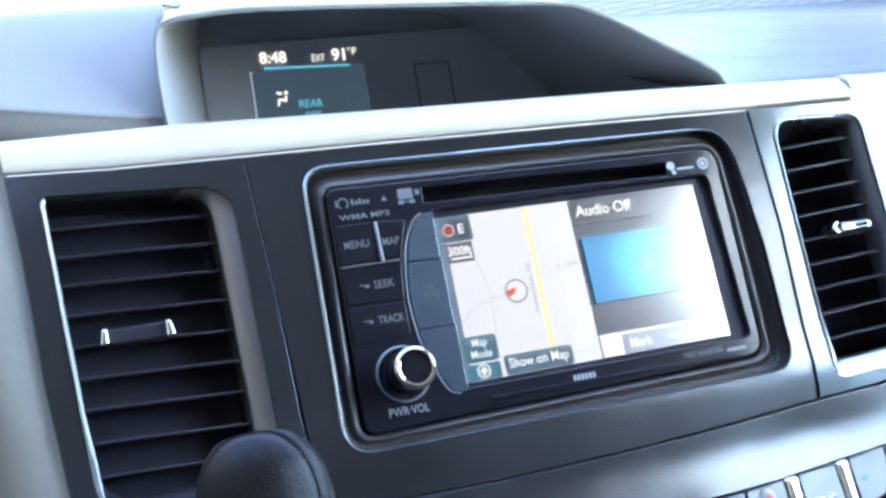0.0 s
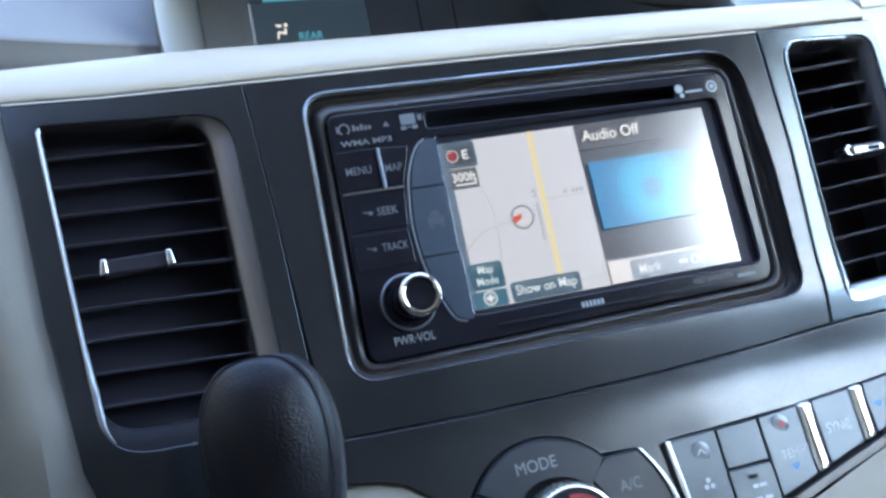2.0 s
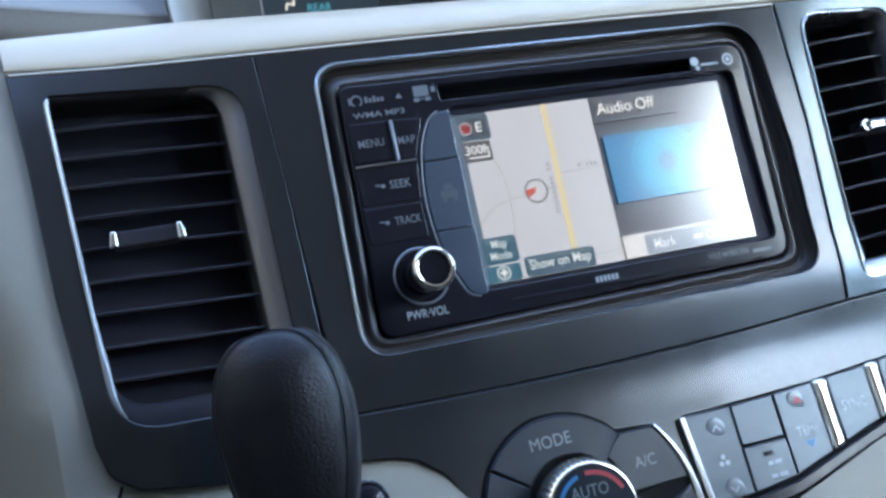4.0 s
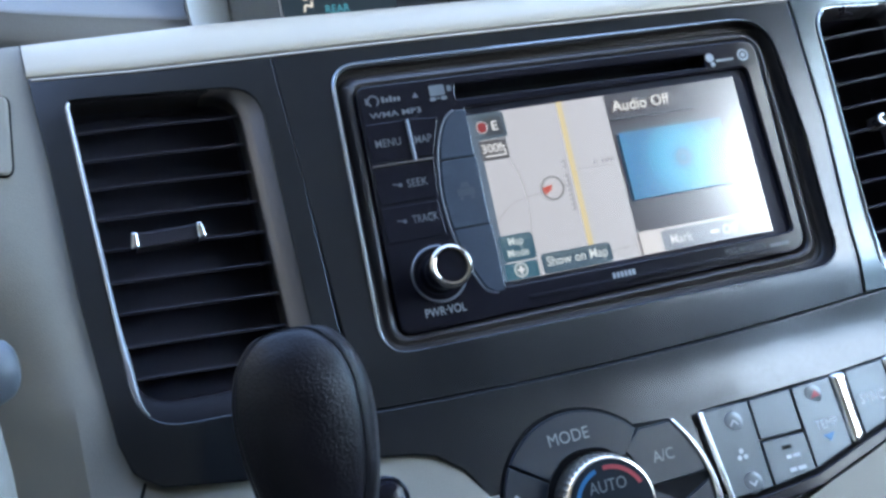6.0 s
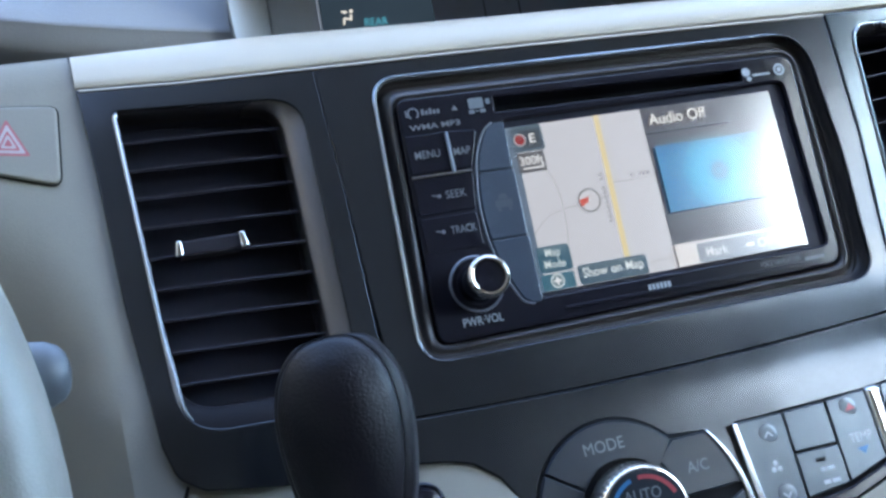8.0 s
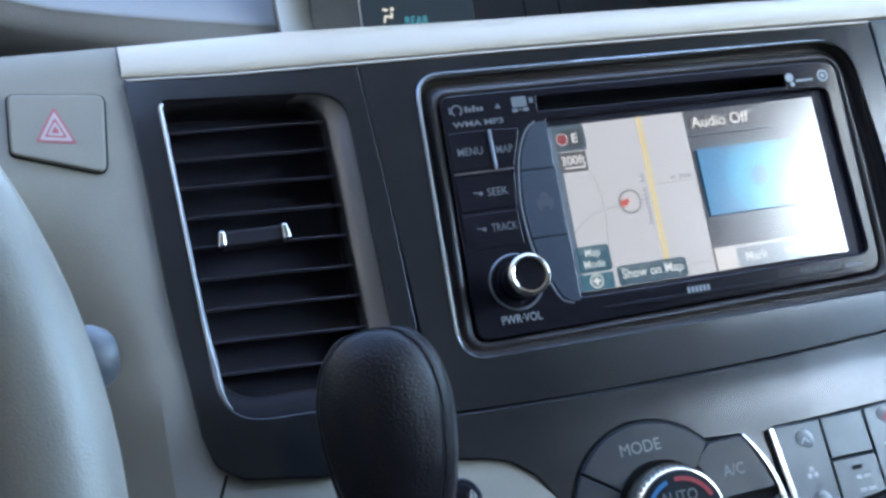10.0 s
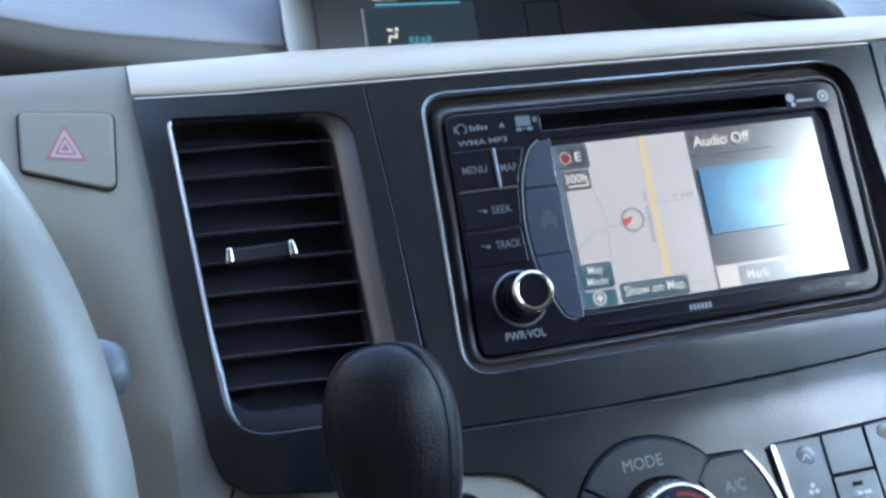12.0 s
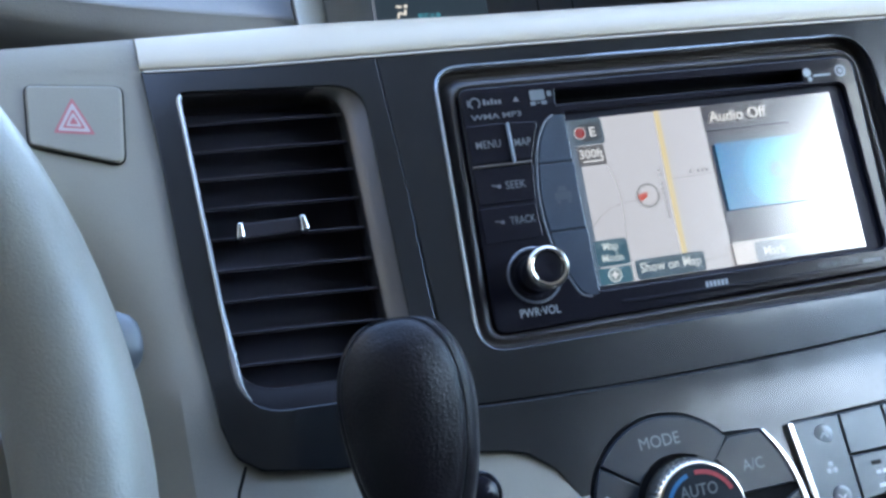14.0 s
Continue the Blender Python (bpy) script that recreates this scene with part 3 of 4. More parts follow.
tube(bm, [(x, S(x, z) - 0.001, z - 0.007) for x, z in ((-2.485, 0.860), (-2.3, 0.848), (-2.06, 0.832), (-1.75, 0.8215), (-1.474, 0.812), (-0.78, 0.79), (0.2, 0.7545), (1.068, 0.722))], 0.0075, 8)
part("top_edge_glint", bm, mat("cream_glint", (0.36, 0.31, 0.25), 0.3, 0.8, 0.05, 1500), centre, "thin bead added for the highlight along the top edge")

# ---- air vents ----


def air_vent(loop, base, slat_z, x0, x1, lean, tab, label, group, flank_tone, rim_tone, flare, sill, deep, pill=False):
    v = thing("air_vent", base, label, "air vent", group=group)
    cx = sum(p[0] for p in loop) / len(loop)
    zs = [p[1] for p in loop]
    right, low_z, mid = max(p[0] for p in loop), min(zs), (min(zs) + max(zs)) / 2

    def shrink(d, k):
        """The throat is pulled in more on its far side and at its foot."""
        return [(x - k * flare * max(0, x - cx) / (right - cx), z + k * sill * max(0, mid - z) / (mid - low_z)) for x, z in inset(loop, d)]

    rings = [on(inset(loop, -0.002), 0.012, S), on(inset(loop, 0.003), 0.012, S), on(shrink(0.006, 0.06), 0.014, S), on(shrink(0.012, 0.5), 0.024, S), on(shrink(0.016, 0.94), 0.05, S), on(shrink(0.019, 1.0), 0.06, S), on(shrink(0.024, 1.05), 0.16, S)]
    n = len(loop)
    # One rim in two tones: each side's light or shade is coloured in.
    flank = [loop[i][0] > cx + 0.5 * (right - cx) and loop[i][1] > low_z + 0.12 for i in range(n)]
    for wide, name, stuff, words in ((True, "flared_side", flank_tone, "flared side of the opening, light or shade in its colour"), (False, "frame", rim_tone, "rim of the opening, light or shade in its colour")):
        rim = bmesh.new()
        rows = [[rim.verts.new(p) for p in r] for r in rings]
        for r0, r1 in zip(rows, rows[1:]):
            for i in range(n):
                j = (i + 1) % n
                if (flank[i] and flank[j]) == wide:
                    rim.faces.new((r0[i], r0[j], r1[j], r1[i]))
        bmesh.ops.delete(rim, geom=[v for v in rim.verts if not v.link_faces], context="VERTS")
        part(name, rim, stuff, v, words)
    # Added bead only where the opening's rounded edge catches the window light.
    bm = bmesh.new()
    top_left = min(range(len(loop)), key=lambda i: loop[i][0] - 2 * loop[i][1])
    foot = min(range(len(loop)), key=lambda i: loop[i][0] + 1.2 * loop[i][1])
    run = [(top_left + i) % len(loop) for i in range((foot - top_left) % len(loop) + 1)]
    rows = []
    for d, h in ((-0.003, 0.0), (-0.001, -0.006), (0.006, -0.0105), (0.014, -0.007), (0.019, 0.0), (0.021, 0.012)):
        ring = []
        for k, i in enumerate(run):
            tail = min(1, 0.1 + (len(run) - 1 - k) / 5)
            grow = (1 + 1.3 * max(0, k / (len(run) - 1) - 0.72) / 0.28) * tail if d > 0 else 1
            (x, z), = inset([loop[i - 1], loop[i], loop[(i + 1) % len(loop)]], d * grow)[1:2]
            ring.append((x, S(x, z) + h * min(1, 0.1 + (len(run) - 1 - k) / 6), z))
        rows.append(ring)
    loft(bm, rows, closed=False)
    part("edge_highlight", bm, M_LIP, v, "thin bead added for the highlight on the edge")
    bm = bmesh.new()
    loft(bm, [on(shrink(0.024, 1.05), 0.16, S), on(shrink(0.028, 1.08), deep, S)])
    bm.faces.new([bm.verts.new(p) for p in on(shrink(0.028, 1.08), deep, S)])
    part("throat", bm, M_VENT, v)
    for i, z in enumerate(slat_z):
        bm = bmesh.new()
        rings = []
        for x in np.linspace(x0, x1, 7):
            y, zz = S(x, z) + 0.09, z + lean * (x - x0)
            bow = 0.012 * (1 - ((x - x0) / (x1 - x0) * 2 - 1) ** 2)
            rings.append([(x, y - bow, zz - 0.006), (x, y - 0.005 - bow, zz - 0.003), (x, y - 0.006 - bow, zz + 0.002), (x, y - 0.002 - bow, zz + 0.006), (x, y + 0.13, zz + 0.13 * (zz + 0.95) / 5.2 + 0.003), (x, y + 0.13, zz + 0.13 * (zz + 0.95) / 5.2 - 0.003)])
        rows = loft(bm, rings)
        for r in (rows[0], rows[-1]):
            bm.faces.new(r)
        part("slat", bm, M_SLAT, v)
    tx, tz, half = tab
    y = S(tx, tz) + 0.05
    bm = bmesh.new()
    loop_t = dense(rpoly(rect(tx - half, tz - 0.032, tx + half, tz + 0.032), 0.012), 0.1)
    edge(bm, loop_t, 0.008, 0.09, -0.005, lambda a, b: y)
    sheet(bm, inset(loop_t, 0.008), (), -0.005, lambda a, b: y, 0)
    knob = part("slider_tab", bm, M_SLAT, v)
    if pill:
        bm = bmesh.new()
        lp = rpoly(rect(tx - half, tz - 0.026, tx + half, tz + 0.026), 0.025, 6)
        hole = rpoly(rect(tx + 0.01, tz - 0.008, tx + half - 0.03, tz + 0.008), 0.007, 4)
        edge(bm, lp, 0.014, 0.09, -0.024, lambda a, b: y)
        sheet(bm, inset(lp, 0.014), [inset(hole, -0.004)], -0.024, lambda a, b: y, 0)
        edge(bm, hole, 0.004, 0.03, -0.024, lambda a, b: y, True)
        part("chrome_bar", bm, mat("brushed_tab", (0.26, 0.27, 0.29), 0.25, 1.0, 0.06, 1500), knob, "satin silver bar of the tab")
        part("chrome_end", turned(tx - half + 0.01, tz, [(0.031, -0.02), (0.033, 0.028), (0.031, 0.038), (0.026, 0.043), (0.020, 0.042), (0.015, 0.034), (0.0005, 0.030)], y, 24), mat("smoked_chrome", (0.33, 0.33, 0.33), 0.16, 1.0, 0.05, 700), knob, "round chrome end of the tab")
        return v
    for sx in (-1, 1):
        bm = bmesh.new()
        c = tx + sx * (half - 0.004)
        lp = rpoly([(c - 0.012 - 0.014 * (sx < 0), tz - 0.036), (c + 0.012 + 0.012 * (sx > 0), tz - 0.030), (c + 0.012, tz + 0.036), (c - 0.012, tz + 0.036)], 0.010, 4)
        edge(bm, lp, 0.009, 0.09, -0.022, lambda a, b: y)
        sheet(bm, inset(lp, 0.009), (), -0.022, lambda a, b: y, 0)
        part("chrome_end", bm, M_CHROME, knob, "bright chrome end of the tab")
    return v


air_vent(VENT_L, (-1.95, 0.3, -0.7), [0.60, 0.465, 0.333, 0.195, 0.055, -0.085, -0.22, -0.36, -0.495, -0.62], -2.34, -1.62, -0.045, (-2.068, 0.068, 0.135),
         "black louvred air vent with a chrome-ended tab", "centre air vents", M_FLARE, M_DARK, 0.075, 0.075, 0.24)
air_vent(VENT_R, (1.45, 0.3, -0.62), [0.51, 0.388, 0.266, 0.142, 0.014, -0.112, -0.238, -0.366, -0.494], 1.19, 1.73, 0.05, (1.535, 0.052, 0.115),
         "black louvred air vent in a brightened surround", "centre air vents", M_BLACK, M_SATIN, 0.02, 0.07, 0.38, True)

# ---- head unit ----
unit = thing("head_unit", (-0.17, 0.3, -0.6), "gloss black touchscreen radio and navigation unit set in the panel", "car radio")
FACE = dense(rpoly([(-1.20, -0.53, 0.06), (0.828, -0.50, 0.09), (0.842, 0.55, 0.08), (-1.165, 0.575, 0.05)], n=6), 0.12)
WINDOW = dense(rpoly([(-0.69, -0.405, 0.02), (0.776, -0.405, 0.04), (0.760, 0.415, 0.04), (-0.69, 0.415, 0.02)], n=4), 0.12)
SLOT = rpoly([(-0.72, 0.458), (0.548, 0.440), (0.556, 0.503), (-0.715, 0.530)], 0.01)
SLOT2 = rpoly([(-0.60, -0.478), (0.69, -0.490), (0.675, -0.468), (-0.60, -0.462)], 0.005)
bm = bmesh.new()
H0 = -0.012


def plate(x, z):
    """The face plate falls away a little beside the screen."""
    return 0.25 * max(0.0, x - 0.75) ** 2


sheet(bm, inset(FACE, 0.010), [inset(WINDOW, -0.01), inset(SLOT, -0.006)], H0, plate, 0.2)
edge(bm, FACE, 0.010, 0.3, H0, plate)
edge(bm, WINDOW, 0.01, 0.05, H0, plate, True)
edge(bm, SLOT, 0.006, 0.2, H0, flat, True)
part("face_plate", bm, M_GLOSS, unit, "gloss black face plate")

# the frame between panel and unit: a trough by the panel and a broad rounded ridge by the unit
def nearest(p, loop):
    best = None
    for i, a in enumerate(loop):
        a, b = Vector(a), Vector(loop[(i + 1) % len(loop)])
        t = min(1, max(0, (Vector(p) - a).dot(b - a) / max((b - a).length_squared, 1e-12)))
        q = a + (b - a) * t
        if best is None or (q - Vector(p)).length < best[0]:
            best = ((q - Vector(p)).length, q)
    return best[1]


bm = bmesh.new()
outer = UNIT_HOLE
seat = [(Vector(p), nearest(p, FACE)) for p in outer]
BEZEL = smooth([(0.0, 0.02), (0.05, 0.05), (0.14, 0.068), (0.26, 0.064), (0.34, 0.066), (0.44, 0.054), (0.55, 0.028), (0.66, 0.008), (0.77, 0.002), (0.87, 0.007), (0.95, 0.035), (1.02, 0.12)], 3)
loft(bm, [[(p.lerp(q, f).x, (1 - f) * S(*p) + f * (H0 + 0.016) + h, p.lerp(q, f).y) for p, q in seat] for f, h in BEZEL])
part("mounting_frame", bm, mat("satin_black", (0.026, 0.023, 0.023), 0.36, 0, 0.1, 900, spec=0.4), unit, "rounded black mounting frame", 60)
# added bead for the highlight on the panel edge, fading out at both ends
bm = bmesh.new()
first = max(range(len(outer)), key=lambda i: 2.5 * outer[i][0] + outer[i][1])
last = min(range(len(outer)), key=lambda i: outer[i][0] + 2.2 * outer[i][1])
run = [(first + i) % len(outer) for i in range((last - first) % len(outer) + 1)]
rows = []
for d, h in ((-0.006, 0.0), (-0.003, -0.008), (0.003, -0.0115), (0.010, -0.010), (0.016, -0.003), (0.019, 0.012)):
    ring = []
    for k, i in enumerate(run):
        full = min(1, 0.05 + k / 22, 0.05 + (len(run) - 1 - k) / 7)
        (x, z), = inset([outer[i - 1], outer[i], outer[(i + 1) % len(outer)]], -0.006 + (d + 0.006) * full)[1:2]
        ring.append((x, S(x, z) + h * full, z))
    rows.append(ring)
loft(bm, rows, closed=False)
part("edge_highlight", bm, M_LIP, unit, "thin bead added for the highlight on the edge")

part("slot_lip", slab(SLOT2, H0 - 0.008, 0.03, 0.004, flat), M_GLOSS, unit)
bm = bmesh.new()
sheet(bm, inset(SLOT, -0.004), (), 0.15, flat, 0)
part("disc_slot", bm, M_SEAM, unit, "dark disc slot")

# screen and its lit picture
SX0, SX1, SZ0, SZ1 = -0.683, 0.677, -0.383, 0.385
screen = part("screen", flatmesh(rect(-0.70, -0.41, 0.79, 0.42), 0.024), M_BLACK, unit, "lit map and audio touchscreen")
layer = [0.0]


def lit(name, loop, color, power=1.0, label=""):
    layer[0] += 0.0003
    return part(name, flatmesh(loop, 0.020 - layer[0]), glow(name + "_glow", color, power), screen, label)


def lit_letters(name, body, x, z, cap, width, color, bold=0.0, turn=0.0, power=1.0):
    layer[0] += 0.0003
    return letters(name, body, x, z, cap, width, glow(name + "_glow", color, power), screen, 0.020 - layer[0], flat, bold, turn)


GREY, SLATE, WHITE = (0.56, 0.57, 0.62), (0.035, 0.085, 0.115), (0.85, 0.86, 0.88)
lit("map_field", rect(SX0, SZ0, -0.003, SZ1), GREY, 1.0, "pale grey street map")
lit("audio_field", rect(-0.003, SZ0, SX1 + 0.014, SZ1), (0.030, 0.027, 0.045), 1.0, "dark audio pane")
lit("left_edge", [(SX0, SZ0), (-0.655, SZ0), (-0.645, SZ1), (SX0, SZ1)], (0.10, 0.15, 0.22))
lit("heading_box", rpoly(rect(-0.66, 0.262, -0.508, 0.385), 0.02), (0.06, 0.10, 0.14))
lit("heading_inner", rect(-0.622, 0.278, -0.522, 0.362), (0.03, 0.04, 0.055))
lit("scale_box", rpoly(rect(-0.655, 0.165, -0.522, 0.258), 0.006), (0.085, 0.085, 0.095))
lit("heading_dot", circle(-0.622, 0.32, 0.03, 20), (0.45, 0.45, 0.48))
lit("heading_disc", circle(-0.622, 0.32, 0.024, 20), (0.28, 0.02, 0.02))
lit_letters("heading_letter", "E", -0.560, 0.322, 0.044, 0.029, WHITE, 0.01)
lit_letters("scale_letters", "300ft", -0.588, 0.22, 0.042, 0.115, WHITE, 0.01)
lit("scale_bar", rect(-0.635, 0.181, -0.535, 0.188), WHITE)
lit("scale_tick", rect(-0.542, 0.181, -0.535, 0.2), WHITE)
# roads
def road(name, pts, w, color):
    left, right = [], []
    for i, p in enumerate(pts):
        a, b = Vector(pts[max(i - 1, 0)]), Vector(pts[min(i + 1, len(pts) - 1)])
        d = (b - a).normalized()
        left.append((p[0] - d.y * w / 2, p[1] + d.x * w / 2))
        right.append((p[0] + d.y * w / 2, p[1] - d.x * w / 2))
    lit(name, left + right[::-1], color)


ROAD = (0.40, 0.40, 0.43)
road("side_road", [(-0.655, -0.12), (-0.60, -0.07), (-0.54, -0.035), (-0.47, -0.022), (-0.36, -0.012), (-0.24, 0.005)], 0.006, ROAD)
road("curved_road", [(-0.52, 0.16), (-0.50, 0.10), (-0.488, 0.03), (-0.487, -0.05), (-0.495, -0.14), (-0.505, -0.20), (-0.513, -0.383)], 0.005, (0.44, 0.44, 0.47))
road("cross_road", [(-0.235, 0.062), (-0.12, 0.062), (-0.003, 0.066)], 0.006, (0.44, 0.44, 0.47))
road("lower_road", [(-0.15, -0.335), (-0.003, -0.325)], 0.005, (0.46, 0.46, 0.48))
lit("main_road", [(-0.255, -0.383), (-0.226, -0.383), (-0.216, SZ1), (-0.245, SZ1)], (0.60, 0.56, 0.45))
lit("main_road_core", [(-0.251, -0.383), (-0.243, -0.383), (-0.233, SZ1), (-0.241, SZ1)], (0.80, 0.64, 0.26))
lit("main_road_side", [(-0.239, -0.383), (-0.231, -0.383), (-0.221, SZ1), (-0.229, SZ1)], (0.80, 0.64, 0.26))
for k in range(11):
    if k != 8:
        lit("road_name_bar", rect(-0.281, -0.12 + 0.022 * k, -0.267, -0.105 + 0.022 * k), (0.30, 0.30, 0.33))
for k in range(5):
    if k != 1:
        lit("cross_name_bar", rect(-0.125 + 0.021 * k, 0.076, -0.11 + 0.021 * k, 0.092), (0.32, 0.32, 0.35))
lit("position_ring", circle(-0.359, -0.006, 0.056, 36), (0.16, 0.16, 0.17))
lit("position_disc", circle(-0.359, -0.006, 0.048, 36), (0.58, 0.58, 0.62))
lit("position_arrow", [(-0.41, 0.0), (-0.36, 0.012), (-0.365, -0.012), (-0.40, -0.032)], (0.62, 0.08, 0.04))
# soft keys
lit("mode_key", rpoly(rect(-0.668, -0.302, -0.51, -0.182), 0.02), (0.02, 0.09, 0.14))
lit("mode_key_sheen", rect(-0.66, -0.215, -0.52, -0.188), (0.07, 0.15, 0.20))
lit_letters("mode_letters", "Map\nMode", -0.592, -0.238, 0.038, 0.10, (0.62, 0.70, 0.72), 0.01)
lit("zoom_key", rpoly(rect(-0.672, -0.383, -0.515, -0.309), 0.01), (0.025, 0.12, 0.18))
lit("zoom_ring", circle(-0.598, -0.343, 0.033, 24), (0.62, 0.68, 0.70))
lit("zoom_disc", circle(-0.598, -0.343, 0.026, 24), (0.10, 0.18, 0.22))
lit("zoom_plus_a", rect(-0.616, -0.348, -0.58, -0.338), WHITE)
lit("zoom_plus_b", rect(-0.603, -0.361, -0.593, -0.325), WHITE)
lit("show_key", rpoly(rect(-0.495, -0.383, -0.152, -0.292), 0.02), (0.035, 0.085, 0.13))
lit("show_key_sheen", rect(-0.485, -0.313, -0.162, -0.298), (0.09, 0.15, 0.19))
lit_letters("show_letters", "Show on Map", -0.323, -0.337, 0.045, 0.30, (0.72, 0.78, 0.80), 0.01)
# audio pane
lit_letters("audio_letters", "Audio Off", 0.175, 0.325, 0.056, 0.30, (0.9, 0.9, 0.86), 0.005)
lit("audio_rule", rect(0.01, 0.262, 0.45, 0.267), (0.10, 0.14, 0.19))
lit("cover_art", rect(0.022, -0.125, 0.56, 0.195), (0.0, 0.205, 0.43), 1.0, "blue disc picture")


def cover_disc(name, r, color):
    """A disc of the picture, cut off at the picture's edges."""
    lit(name, [(x, min(0.193, max(-0.123, z))) for x, z in circle(0.318, 0.035, r, 48)], color)


for name, r, color in (("cover_glow", 0.21, (0.0, 0.225, 0.46)), ("cover_arc", 0.178, (0.05, 0.48, 0.74)), ("cover_band", 0.168, (0.0, 0.23, 0.47)), ("cover_line", 0.159, (0.05, 0.48, 0.74)), ("cover_inner", 0.149, (0.0, 0.36, 0.62)),
                       ("cover_ring", 0.130, (0.02, 0.45, 0.72)), ("cover_rim", 0.056, (0.0, 0.33, 0.58)), ("cover_hub", 0.040, (0.11, 0.24, 0.44)), ("cover_hole", 0.014, (0.02, 0.38, 0.62))):
    cover_disc(name, r, color)
lit("key_band", rect(-0.003, SZ0, SX1, -0.277), (0.70, 0.68, 0.68))
lit("mark_key", rpoly(rect(0.105, -0.383, 0.66, -0.29), 0.015), (0.20, 0.24, 0.31))
lit_letters("mark_letters", "Mark", 0.205, -0.336, 0.045, 0.115, (0.82, 0.84, 0.86), 0.01)
lit_letters("off_letters", "Off", 0.46, -0.336, 0.045, 0.08, (0.82, 0.84, 0.86), 0.01)
lit("off_symbol", rect(0.355, -0.345, 0.40, -0.327), (0.82, 0.84, 0.86))

# dark mask round the lit field
bm = bmesh.new()
sheet(bm, rect(-0.70, -0.41, 0.79, 0.42), [rect(SX0, SZ0, SX1, SZ1)], 0.020, flat, 0)
part("screen_mask", bm, mat("mask_grey", (0.028, 0.028, 0.040), 0.35, vary=0, spec=0.05), unit)

# slate key strip beside the screen
STRIP = smooth([(-0.735, 0.412), (-0.785, 0.375), (-0.835, 0.28), (-0.862, 0.16), (-0.876, 0.03), (-0.868, -0.12), (-0.842, -0.24), (-0.805, -0.34), (-0.77, -0.405), (-0.72, -0.425)], 5)


def strip_edge(z):
    return float(np.interp(-z, [-p[1] for p in STRIP], [p[0] for p in STRIP]))


for z1, z0 in ((0.408, 0.196), (0.188, -0.114), (-0.122, -0.42)):
    zs = np.linspace(z0, z1, 14)
    loop = [(strip_edge(z), z) for z in zs][::-1] + [(-0.699, z0), (-0.692, z1)]
    part("strip_key", slab(rpoly(loop, 0.008, 2), H0 - 0.004, 0.03, 0.003, flat), M_STRIP, unit, "slate-blue gloss key")
bm = bmesh.new()
tube(bm, [(x - 0.012, H0 + 0.001, z) for x, z in STRIP], 0.0045)
part("strip_rim", bm, mat("dull_rim", (0.10, 0.105, 0.12), 0.35, 0.3, vary=0), unit)

bm = bmesh.new()
sheet(bm, rpoly(rect(-0.815, 0.02, -0.735, 0.055), 0.008, 3), (), H0 - 0.0055, flat, 0)
sheet(bm, [(-0.80, 0.058), (-0.75, 0.058), (-0.76, 0.082), (-0.79, 0.082)], (), H0 - 0.0055, flat, 0)
sheet(bm, rect(-0.808, 0.004, -0.793, 0.018), (), H0 - 0.0055, flat, 0)
sheet(bm, rect(-0.757, 0.004, -0.742, 0.018), (), H0 - 0.0055, flat, 0)
part("car_symbol", bm, mat("slate_print", (0.022, 0.03, 0.045), 0.4, vary=0), unit)
# hard keys
HARD_KEYS = [("menu_key", rect(-1.165, 0.222, -0.978, 0.40)), ("map_key", [(-0.962, 0.222), (-0.885, 0.222), (-0.825, 0.39), (-0.962, 0.40)]), ("seek_key", [(-1.168, 0.036), (-0.905, 0.036), (-0.885, 0.206), (-1.168, 0.206)]),
        ("track_key", [(-1.172, -0.135), (-0.905, -0.135), (-0.908, 0.024), (-1.172, 0.024)])]
hard = {}
for name, pts in HARD_KEYS:
    hard[name] = part(name, slab(rpoly(pts, 0.012, 3), H0 - 0.005, 0.02, 0.005, flat), M_GLOSS, unit)
part("key_divider", slab(rpoly(rect(-0.976, 0.215, -0.966, 0.395), 0.003, 2), H0 - 0.02, 0.02, 0.003, flat), mat("backlit_line", (0.28, 0.31, 0.35), 0.4, vary=0), unit, "pale divider line")
part("key_rule", slab(rpoly(rect(-1.165, 0.207, -0.89, 0.213), 0.002, 2), H0 - 0.012, 0.02, 0.002, flat), mat("bronze_line", (0.12, 0.10, 0.085), 0.4, vary=0), unit)
HK = H0 - 0.009
for body, x, z, w in (("MENU", -1.075, 0.307, 0.115), ("MAP", -0.915, 0.302, 0.078), ("SEEK", -0.985, 0.115, 0.095), ("TRACK", -0.985, -0.045, 0.118)):
    letters("key_lettering", body, x, z, 0.036, w, M_DIMINK, hard[body.lower() + "_key"], HK, flat, 0.005)
letters("knob_lettering", "PWR·VOL", -0.985, -0.455, 0.038, 0.185, M_INK, unit, H0 - 0.004, flat, 0.01)
letters("format_lettering", "WMA MP3", -1.012, 0.434, 0.025, 0.235, M_DIMINK, unit, H0 - 0.006, flat, 0.02)
letters("voice_lettering", "VOICE NAVIGATION", 0.50, -0.443, 0.025, 0.215, M_DIMINK, unit, H0 - 0.004, flat)
bars("model_mark", [(0.63, -0.462, 0.735, -0.445)], M_DIMINK, unit, H0 - 0.004)
bars("maker_mark", [(-0.187 + k * 0.0195, -0.463, -0.173 + k * 0.0195, -0.437) for k in range(6)], M_INK, unit, H0 - 0.004)
bm = bmesh.new()
sheet(bm, arc_band(-1.10, 0.50, 0.02, 0.027, -60, 240), (), H0 - 0.004, flat, 0)
sheet(bm, rect(-1.135, 0.485, -1.128, 0.517), (), H0 - 0.004, flat, 0)
for k in range(5):
    sheet(bm, rect(-1.062 + 0.018 * k, 0.488, -1.049 + 0.018 * k, 0.515 if k in (0, 2) else 0.507), (), H0 - 0.004, flat, 0)
